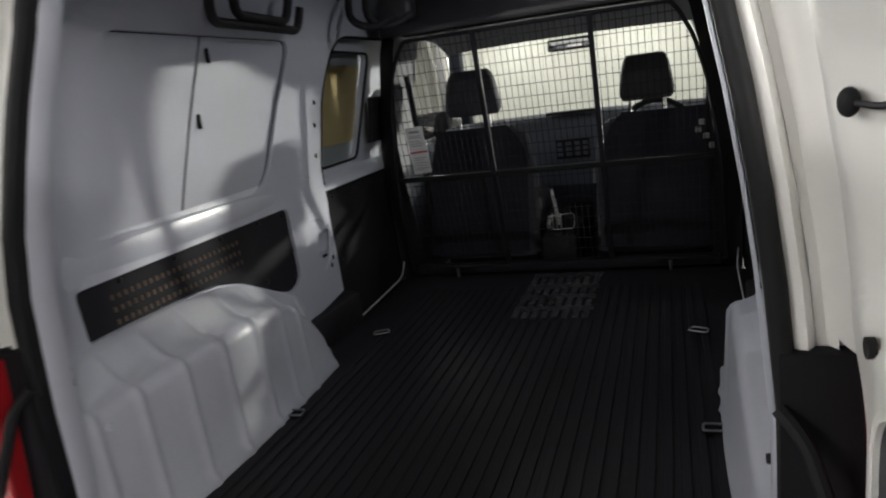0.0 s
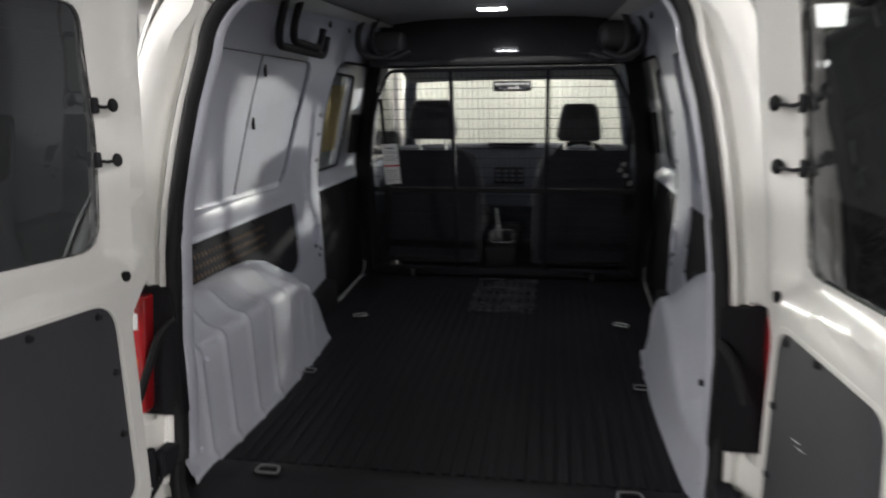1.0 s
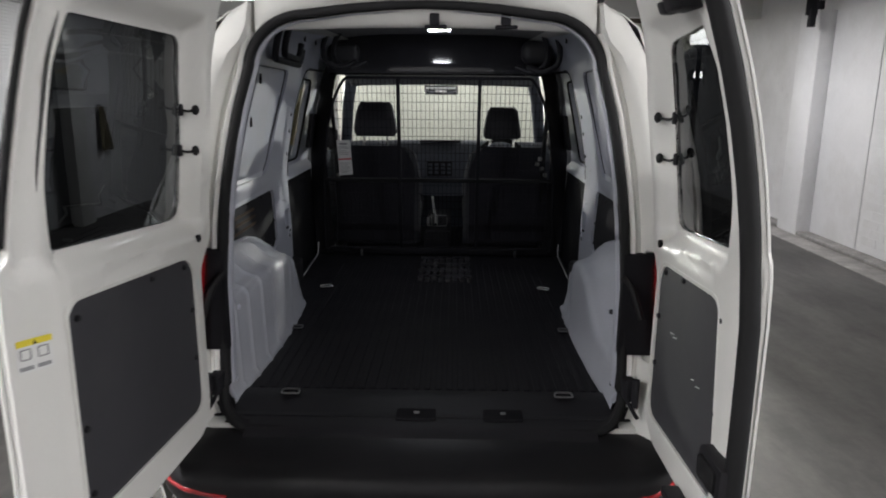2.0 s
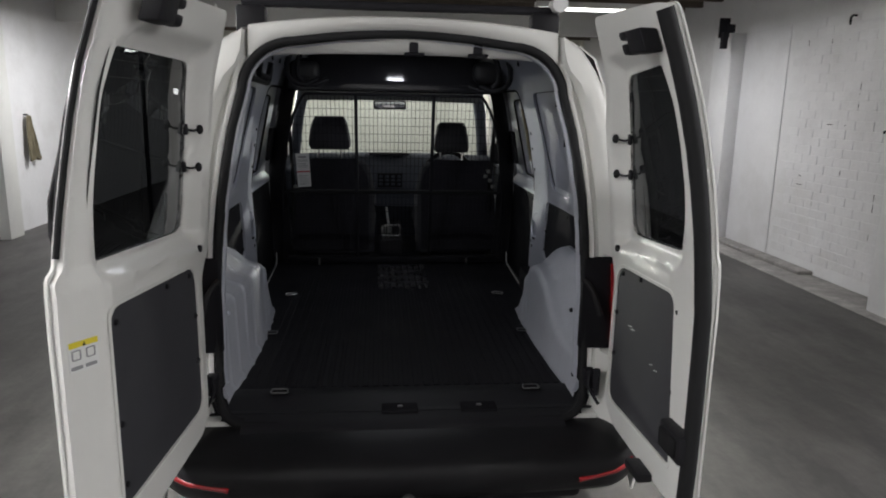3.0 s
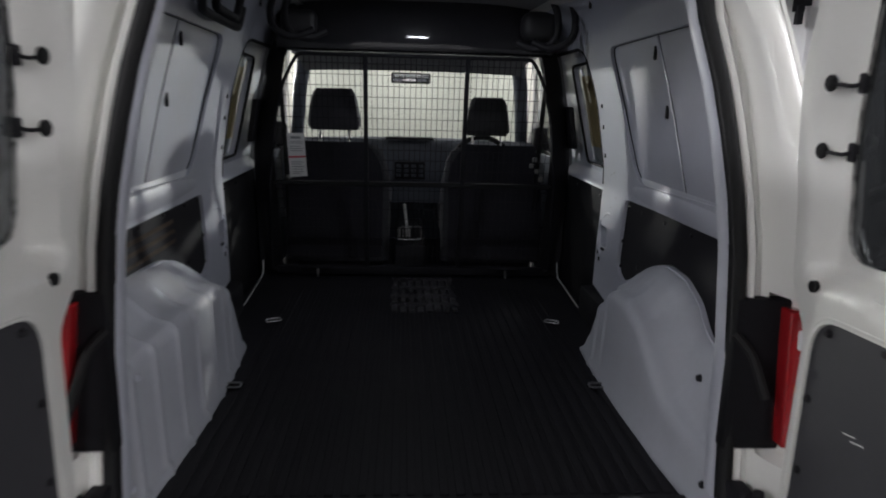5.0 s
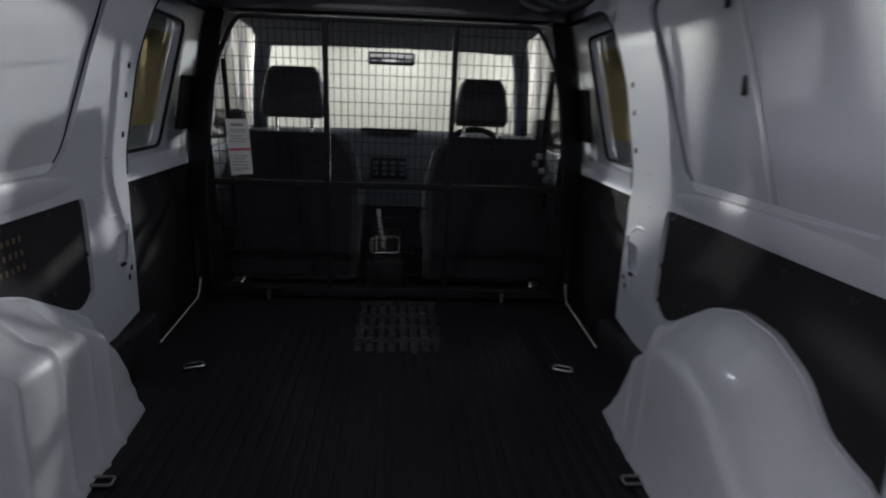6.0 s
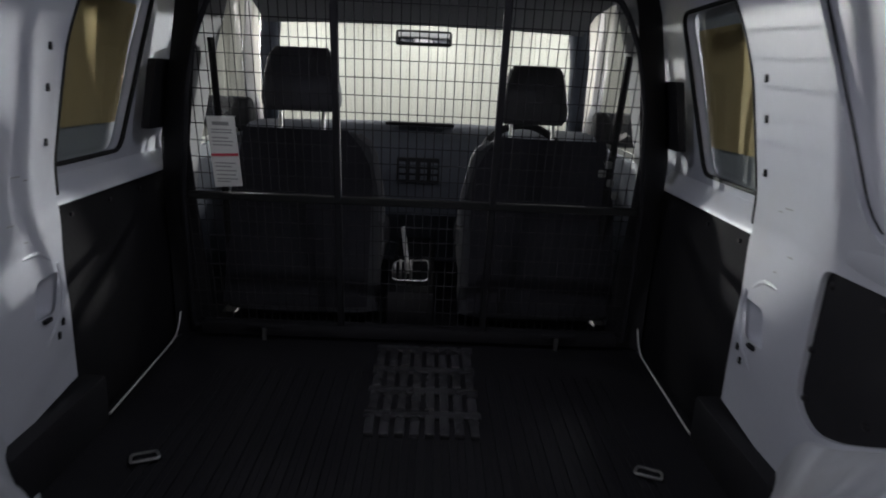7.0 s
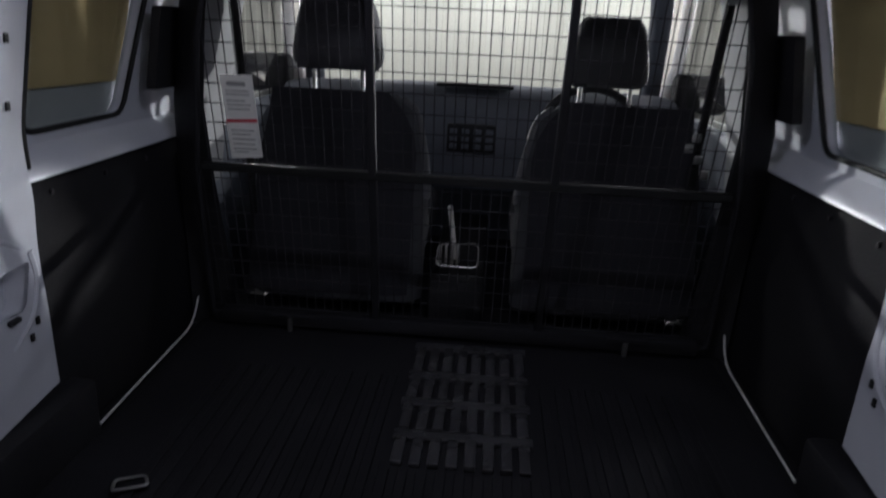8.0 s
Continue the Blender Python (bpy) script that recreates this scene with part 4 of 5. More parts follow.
# bumper of black plastic, curved round the corners
rows = []
for z, d in ((0.345, 0.13), (0.365, 0.06), (0.40, 0.02), (0.45, 0.0), (0.49, 0.004), (0.508, 0.02), (0.516, 0.045), (0.535, 0.1), (0.548, 0.16), (0.552, 0.225)):
    r = []
    for i in range(41):
        x = 0.87 * math.sin((-1 + i / 20) * math.pi / 2)
        r.append((x, -0.02 + d + 0.05 * (abs(x) / 0.86) ** 2 + 5.5 * max(0, abs(x) - 0.64) ** 2, z))
    rows.append(r)
bumper = part("rear_bumper", grid(rows), M_BUMPER, van, "black plastic rear bumper")
for side in (-1, 1):
    bm = bmesh.new()
    pts = [(side * x, -0.022 + 0.055 * (x / 0.86) ** 2 + 5.5 * max(0, x - 0.64) ** 2 + 0.008, 0.436 + 0.16 * (x - 0.55)) for x in (0.54, 0.58, 0.62, 0.66, 0.70, 0.73)]
    add_tube(bm, pts, 0.011, 10)
    part("reflector", bm, M_RED, bumper, "long red reflector")
part("tow_ball", cylinder(bmesh.new(), (0.0, -0.06, 0.33), (0.0, -0.06, 0.40), 0.013, 14), M_CHROME, van)
bm = bmesh.new()
bmesh.ops.create_uvsphere(bm, u_segments=20, v_segments=12, radius=0.025, matrix=Matrix.Translation((0, -0.06, 0.415)))
part("tow_ball_head", bm, M_CHROME, van)

# roof bars
bar = thing("roof_rack", "dark roof rack with crossbars and a long tube", "roof rack")
for y in (0.85, 2.1):
    b = part("crossbar", box((-0.60, y - 0.025, 1.93), (0.60, y + 0.025, 1.96), 0.01, 2), M_STEEL, bar)
    for s in (-1, 1):
        part("foot", box((s * 0.56 - 0.06, y - 0.035, 1.815), (s * 0.56 + 0.05, y + 0.035, 1.935), 0.012, 2), M_PLASTIC, b)
bm = bmesh.new()
cylinder(bm, (0.60, 0.85, 1.965), (0.60, 0.78, 1.965), 0.03, 16)
part("end_cap", bm, M_CLEAR, bar)

# ---- rear doors ----


# how far each leaf leans inwards at a height, as the tail of the van does
LEAN_WIDE = ((1.1, 0.0), (1.2, 0.002), (1.3, 0.010), (1.4, 0.022), (1.5, 0.034), (1.6, 0.047), (1.65, 0.058), (1.7, 0.073), (1.8, 0.104), (1.85, 0.12))
LEAN_NARROW = ((1.1, 0.0), (1.2, 0.004), (1.3, 0.015), (1.4, 0.032), (1.5, 0.053), (1.6, 0.080), (1.7, 0.113), (1.8, 0.150), (1.85, 0.17))


def rear_door(side, hinge, past, lean, width, upper, rear_edge, recess, win, panel, stops, drop, band, reach):
    """One leaf, open; u runs from the hinge to the free edge, w into the leaf."""
    d = (side * math.sin(radians(past)), -math.cos(radians(past)))      # along the leaf
    nrm = (-side * math.cos(radians(past)), -math.sin(radians(past)))   # out of its inner face

    def place(u, v, w):
        n = lerp_table(lean, v) - w
        return Vector((hinge[0] + d[0] * u + nrm[0] * n, hinge[1] + d[1] * u + nrm[1] * n, v))

    zs = [0.7, 0.8, 0.95, 1.1, 1.2, 1.28, 1.36, 1.44, 1.52, 1.6, 1.66, 1.72, 1.78]
    us = [width * 0.25, width * 0.5, width * 0.75]
    fine_z = [0.6 + 0.04 * i for i in range(13)] + [1.1 + 0.0125 * i for i in range(57)]
    fine_u = [-0.03 + 0.0125 * i for i in range(int((width + 0.02) / 0.0125))]
    corners = [Vector(c) for c in win]
    um = (panel[0][0] + panel[1][0]) / 2

    def depth_at(u):
        return recess[0] + (recess[1] - recess[0]) * max(0, min(1, u / 0.6))

    def edge_drop(u, v):
        """How far the leaf falls away towards its free edge."""
        free = lerp_table(((1.2, width), (1.245, upper[0][1])), v) if v < 1.245 else lerp_table(upper, v)
        return drop * max(0.0, min(1.0, (u - free + band) / (band * 0.9)))

    def skin_w(u, v):
        return max(depth_at(u) + 0.02, edge_drop(u, v) + 0.014)

    def relief(u, v):
        """How far the pressed inner panel lies back at a place."""
        p = Vector((u, v))
        gaps = []
        for a, c in zip(corners, corners[1:] + corners[:1]):
            t = max(0.0, min(1.0, (p - a).dot(c - a) / (c - a).length_squared))
            gaps.append((p - a - (c - a) * t).length)
        d = min(gaps)
        back = depth_at(u) * (1 - ease((d - 0.008) / 0.05))
        free = lerp_table(((1.2, width), (1.245, upper[0][1])), v) if v < 1.245 else lerp_table(upper, v)
        back = max(back, edge_drop(u, v)) + drop * 0.11 * (math.exp(-((u - free + band + 0.004) / 0.009) ** 2) - math.exp(-((u - free + band * 0.06) / 0.007) ** 2))
        q = math.hypot(max(0, abs(u - um - 0.02) - 0.11), v - 1.160 - 0.03 * (u - um))
        return max(back, 0.007 * (1 - ease((q - 0.004) / 0.024)))

    side_name = "left" if side < 0 else "right"
    hinge_side = [(u, z) for u, z in rear_edge]
    free_side = [(u, z) for z, u in upper]
    outline = [(p.x, p.y) for p in arc_path([(0.06, 0.575), (width, 0.56), (width, 1.225), *free_side, *hinge_side], [0.06, 0.02, 0.01] + [0.01] + [0.04] * (len(free_side) - 2) + [0.03] + [0.03] * len(hinge_side), 4, True)]
    win_loop = [(p.x, p.y) for p in arc_path(win, [0.07, 0.012, 0.05, 0.08, 0.012, 0.05, 0.12], 6, True)]
    pan_loop = [(p.x, p.y) for p in arc_path(panel, [0.05, 0.02, 0.04, 0.07], 6, True)]
    leaf = part("rear_door", sheet(outline, (win_loop, pan_loop), 0.014, fine_u, fine_z, lambda u, v, w: place(u, v, w + relief(u, v))), M_PAINT, van, "open rear door leaf, white inside")
    # outer skin
    skin_line = [(p.x, p.y) for p in arc_path([(0.06, 0.54), (width + 0.003, 0.54), (width + 0.003, 1.235), *[(u + 0.003, z + 0.004) for u, z in free_side], *hinge_side], [0.06, 0.02, 0.01] + [0.01] + [0.04] * (len(free_side) - 2) + [0.03] + [0.03] * len(hinge_side), 4, True)]
    glass_out = shrink(win_loop, 0.02)
    part("outer_skin", sheet(skin_line, (glass_out,), 0.006, us + [width - band, width - band * 0.5, upper[-1][1] - band], zs, lambda u, v, w: place(u, v, skin_w(u, v) + w)), M_PAINT, leaf)
    # rim joining both skins
    rows = []
    rows.append([place(u, v, edge_drop(u, v) + 0.008) for u, v in outline])
    rows.append([place(u, v, skin_w(u, v) + 0.003) for u, v in outline])
    part("door_rim", grid(rows, True), M_PAINT, leaf)
    # step bead round the window and the board
    for loop, r, w in ((pan_loop, 0.0045, 0.003),):
        part("pressed_bead", tube([place(u, v, w) for u, v in shrink(loop, 0.008)], r, 8, True), M_PAINT, leaf)
    rows = [[place(u, v, depth_at(u) + w) for u, v in win_loop] for w in (-0.001, 0.006)]
    part("window_reveal", grid(rows, True), M_SEAL, leaf)
    part("window_glass", sheet(shrink(glass_out, -0.002), (), 0.0, us, zs, lambda u, v, w: place(u, v, depth_at(u) + 0.0052)), M_TINT, leaf, "dark tinted rear window")
    # heater lines
    for i in range(2):
        v = 1.665 - 0.035 * i
        part("heater_line", tube([place(0.1 + (win[3][0] - 0.11) * k / 8, v, depth_at(0.1 + (win[3][0] - 0.11) * k / 8) + 0.0042) for k in range(9)], 0.0004, 4), M_BOARD, leaf)
    pan = part("door_board", sheet(shrink(pan_loop, 0.004), (), 0.004, us, zs, lambda u, v, w: place(u, v, 0.006 + w)), M_BOARD, leaf, "charcoal hardboard door lining")
    (u0, v0), (u1, v1), (u2, v2), (u3, v3) = panel
    spots = [(u0 + 0.05, v3 - 0.02), (u0 + (u1 - u0) * 0.4, v3 - 0.005), (u1 - 0.03, v2 - 0.04), (u0 + 0.02, v0 + 0.16), (u1 - 0.02, v1 + 0.2), (u0 + 0.02, v0 + 0.3), (u1 - 0.02, v1 + 0.05)]
    for u, v in spots:
        part("stud", cylinder(bmesh.new(), place(u, v, 0.008), place(u, v, -0.001), 0.009, 12, 0.006), M_PLASTIC, pan)
    # scratches on the board
    if side > 0:
        for k, (u, v, du) in enumerate(((0.13, 0.93, 0.03), (0.15, 0.925, 0.03), (0.30, 0.87, 0.02), (0.33, 0.865, 0.025))):
            part("scratch", tube([place(u, v, 0.0055), place(u + du, v + 0.006, 0.0055)], 0.0009, 4), M_CARD, pan)
    # two rubber stops on stalks beside the window
    for u, v, foot in stops:
        deep = depth_at(foot)
        stop = part("rubber_stop", tube(arc_path([place(foot, v + 0.002, deep), place(foot - 0.004, v - 0.005, deep - reach * 0.45), place(u, v, deep - reach)], 0.02, 5), 0.0034, 8), M_PLASTIC, leaf, "black rubber stop on a stalk")
        ball = bmesh.new()
        bmesh.ops.create_uvsphere(ball, u_segments=16, v_segments=10, radius=0.0125, matrix=Matrix.Translation(place(u - 0.002, v, deep - reach)) @ Matrix.Diagonal((0.8, 0.75, 1.1, 1)))
        part("stop_pad", ball, M_SEAL, stop)
        holder = part("stop_foot", box((-0.006, -0.008, -0.016), (0.006, 0.008, 0.016), 0.004, 2), M_PLASTIC, stop)
        holder.data.transform(Matrix.Translation(place(foot, v, deep - 0.002)))
    part("grommet", cylinder(bmesh.new(), place(0.012, 1.148, 0.004), place(0.012, 1.148, -0.004), 0.011, 14), M_SEAL, leaf)
    return leaf, place


LEFT_UPPER = ((1.245, 0.688), (1.3, 0.683), (1.43, 0.665), (1.56, 0.642), (1.67, 0.625), (1.75, 0.619), (1.815, 0.612))
left_leaf, left_at = rear_door(-1, (-0.624, 0.17), 4, LEAN_WIDE, 0.715, LEFT_UPPER,
                               ((0.0, 1.83), (-0.04, 1.6), (-0.065, 1.35), (-0.07, 1.14), (0.008, 1.06), (0.008, 0.63)), (0.054, 0.030),
                               [(0.014, 1.203), (0.600, 1.245), (0.618, 1.39), (0.588, 1.60), (0.564, 1.692), (0.07, 1.686), (0.014, 1.45)],
                               [(0.048, 0.655), (0.602, 0.66), (0.600, 1.14), (0.052, 1.105)],
                               ((0.022, 1.501, 0.022), (0.010, 1.392, 0.016)), 0.055, 0.105, 0.042)
right_leaf, right_at = rear_door(1, (0.668, 0.17), 1, LEAN_NARROW, 0.575,
                                 ((1.245, 0.564), (1.4, 0.564), (1.6, 0.564), (1.815, 0.56)),
                                 ((0.12, 1.83), (0.10, 1.72), (0.075, 1.66), (-0.018, 1.51), (-0.05, 1.37), (-0.055, 1.14), (0.0, 1.06), (-0.01, 0.63)), (0.045, 0.016),
                                 [(0.025, 1.197), (0.413, 1.226), (0.446, 1.36), (0.450, 1.60), (0.425, 1.69), (0.165, 1.672), (0.042, 1.42)],
                                 [(0.01, 0.645), (0.48, 0.655), (0.428, 1.112), (0.02, 1.098)],
                                 ((0.048, 1.493, 0.076), (0.012, 1.384, 0.040)), 0.016, 0.05, 0.036)
# warning sticker on the wide leaf


def sticker_at(u, v, w):
    uu = 0.672 + (u - 0.6975) * 0.50
    return left_at(uu, 1.062 + (v - 1.0675) * 0.64, w - 0.004 + 0.055 * (uu - 0.61) / 0.0945)


sticker = part("sticker", sheet(round_rect(0.64, 0.755, 1.015, 1.12, 0.004), (), 0.001, (), (), lambda u, v, w: sticker_at(u, v, -0.0015 - w)), M_CARD, left_leaf, "white warning sticker with a yellow head")
part("sticker_head", sheet(round_rect(0.642, 0.753, 1.098, 1.118, 0.003), (), 0.001, (), (), lambda u, v, w: sticker_at(u, v, -0.003 - w)), M_YELLOW, sticker)
for u in (0.655, 0.71):
    part("sticker_icon", sheet(round_rect(u, u + 0.035, 1.055, 1.09, 0.006), (round_rect(u + 0.004, u + 0.031, 1.059, 1.086, 0.004),), 0.001, (), (), lambda a, v, w: sticker_at(a, v, -0.003 - w)), M_INK, sticker)
    part("sticker_line", sheet(round_rect(u - 0.003, u + 0.04, 1.024, 1.036, 0.002), (), 0.001, (), (), lambda a, v, w: sticker_at(a, v, -0.003 - w)), M_INK, sticker)
part("sticker_mark", sheet([(0.692, 1.1), (0.703, 1.1), (0.6975, 1.113)], (), 0.001, (), (), lambda a, v, w: sticker_at(a, v, -0.0045 - w)), M_SEAL, sticker)


def leaf_block(name, at, u0, u1, v0, v1, w0, w1, mat, parent, label, bevel=0.006):
    """A bevelled block on a leaf."""
    bm = box((u0, v0, -w1), (u1, v1, -w0), bevel, 2)
    for v in bm.verts:
        v.co = at(v.co.x, v.co.y, v.co.z)
    return part(name, bm, mat, parent, label)


for at, leaf, u0, v0, v1 in ((left_at, left_leaf, 0.455, 1.742, 1.80), (right_at, right_leaf, 0.395, 1.712, 1.765)):
    latch = leaf_block("top_latch", at, u0 + 0.02, u0 + 0.115, v0, v1, 0.0, 0.045, M_PLASTIC, leaf, "black top door latch")
    leaf_block("latch_jaw", at, u0 - 0.02, u0 + 0.03, v1 - 0.02, v1, 0.015, 0.045, M_PLASTIC, latch, "")
    leaf_block("latch_jaw", at, u0 - 0.02, u0 + 0.03, v0, v0 + 0.025, 0.015, 0.045, M_PLASTIC, latch, "")
lock = leaf_block("door_lock", right_at, 0.465, 0.592, 0.712, 0.792, -0.02, 0.03, M_PLASTIC, right_leaf, "black door lock with a finger handle", 0.012)
leaf_block("lock_handle", right_at, 0.485, 0.575, 0.726, 0.780, 0.026, 0.038, M_SEAL, lock, "", 0.01)
leaf_block("lower_latch", right_at, 0.30, 0.40, 0.557, 0.583, 0.0, 0.045, M_PLASTIC, right_leaf, "black lower door latch")
# thick black seal along the free edge of the narrow leaf
bm = tube([right_at(u, z, 0.004) for u, z in ((0.575, 0.57), (0.582, 0.7), (0.584, 0.85), (0.582, 1.0), (0.578, 1.1), (0.57, 1.17), (0.566, 1.22), (0.564, 1.3), (0.564, 1.4), (0.564, 1.5), (0.564, 1.6), (0.564, 1.7), (0.562, 1.8))], 0.020, 10)
part("edge_seal", bm, M_SEAL, right_leaf, "thick black rubber edge seal")
# dark glass edge and wiper on the outside of the wide leaf
def free_edge(z):
    return lerp_table(LEFT_UPPER, z) + 0.004


part("glass_edge", tube([left_at(free_edge(z), z, 0.066) for z in (1.27, 1.35, 1.45, 1.55, 1.65, 1.75, 1.82)], 0.007, 8), M_SEAL, left_leaf)
wiper = part("wiper_arm", tube([left_at(free_edge(z) - k, z, w + 0.03) for z, k, w in ((1.25, 0.05, 0.05), (1.31, 0.03, 0.062), (1.38, 0.025, 0.068), (1.45, 0.028, 0.062), (1.54, 0.035, 0.056))], 0.006, 8), M_PLASTIC, left_leaf, "black rear wiper")
part("wiper_blade", tube([left_at(free_edge(z) - k, z, w + 0.03) for z, k, w in ((1.34, 0.02, 0.05), (1.45, 0.018, 0.052), (1.55, 0.02, 0.051), (1.63, 0.025, 0.048))], 0.008, 8), M_SEAL, wiper)

# ---- partition ----


def wall_y(z):
    return 2.36 - 0.21 * (z - 0.6)


EDGE = ((0.6, 0.69), (0.64, 0.688), (1.05, 0.672), (1.22, 0.645), (1.36, 0.625), (1.50, 0.585), (1.59, 0.54), (1.625, 0.50), (1.66, 0.47))
barrier = thing("cargo_barrier", "black steel mesh cargo barrier behind the seats", "cargo barrier")
loop = [(-lerp_table(EDGE, z), wall_y(z), z) for z in (0.61, 0.85, 1.06, 1.2, 1.36, 1.50, 1.585)]
loop += [(-0.51, wall_y(1.628), 1.628), (0.51, wall_y(1.628), 1.628)]
loop += [(lerp_table(EDGE, z), wall_y(z), z) for z in (1.585, 1.50, 1.36, 1.2, 1.06, 0.85, 0.61)]
part("frame_tube", tube(arc_path(loop, 0.02, 4, True), 0.008, 10, True), M_STEEL, barrier)
for x in (-0.222, 0.228):
    up = part("upright", box((x - 0.010, wall_y(1.1) - 0.012, 0.61), (x + 0.010, wall_y(1.1) + 0.012, 1.628), 0.003, 1), M_STEEL, barrier)
    for v in up.data.vertices:
        v.co.y += wall_y(v.co.z) - wall_y(1.1)
part("crossbar", box((-0.655, wall_y(1.05) - 0.012, 1.04), (0.655, wall_y(1.05) + 0.012, 1.062), 0.003, 1), M_BAR_MATT, barrier)
part("foot_rail", box((-0.66, wall_y(0.615) - 0.02, 0.592), (0.66, wall_y(0.615) + 0.02, 0.632), 0.006, 2), M_STEEL, barrier)


def wires(lo, hi, step_x, step_z):
    bm = bmesh.new()
    z = lo
    while z < hi:
        w = lerp_table(EDGE, z)
        add_tube(bm, [(-w, wall_y(z) + 0.004, z), (w, wall_y(z) + 0.004, z)], 0.0014, 5)
        z += step_z
    x = -0.66
    while x < 0.665:
        zz = hi
        while lerp_table(EDGE, zz) < abs(x) and zz > lo:
            zz -= 0.01
        if zz > lo + 0.02:
            add_tube(bm, [(x, wall_y(lo), lo), (x, wall_y(zz), zz)], 0.0014, 5)
        x += step_x
    return bm


part("wire_mesh", wires(1.07, 1.62, 0.0245, 0.0475), M_WIRE, barrier)
part("wire_mesh", wires(0.64, 1.04, 0.0245, 0.0475), M_WIRE, barrier)
for x in (-0.462, 0.466):
    clamp = part("clamp_bolt", cylinder(bmesh.new(), (x, 2.335, 0.575), (x, 2.335, 0.625), 0.008, 12), M_CHROME, barrier, "plated clamp bolt")
    part("clamp_bar", box((x - 0.05, 2.325, 0.622), (x + 0.06, 2.345, 0.632), 0.002, 1), M_STEEL, clamp)

# card hung on the mesh
card = thing("instruction_card", "white instruction card with a red stripe hung on the mesh", "card")
def card_at(u, v, w):
    return Vector((u + (v - 1.18) * -0.03, wall_y(v) - 0.008 - w, v))
part("card_sheet", sheet([(-0.575, 1.078), (-0.497, 1.084), (-0.497, 1.284), (-0.575, 1.281)], (), 0.0015, (), (), card_at), M_CARD, card)
part("red_stripe", sheet([(-0.574, 1.168), (-0.498, 1.172), (-0.498, 1.180), (-0.574, 1.176)], (), 0.001, (), (), lambda u, v, w: card_at(u, v, 0.002 + w)), M_REDINK, card)
for v, a, b in ((1.262, -0.56, -0.515), (1.245, -0.566, -0.508), (1.237, -0.566, -0.508), (1.222, -0.566, -0.52), (1.212, -0.566, -0.508), (1.202, -0.566, -0.512), (1.15, -0.566, -0.508), (1.14, -0.566, -0.52), (1.128, -0.566, -0.508), (1.116, -0.566, -0.512), (1.104, -0.566, -0.508), (1.096, -0.566, -0.53)):
    t = 0.005 if v > 1.26 else 0.0015
    part("print_line", sheet([(a, v - t), (b, v - t), (b, v + t), (a, v + t)], (), 0.0008, (), (), lambda u, vv, w: card_at(u, vv, 0.002 + w)), M_INK, card)

# ---- cab ----


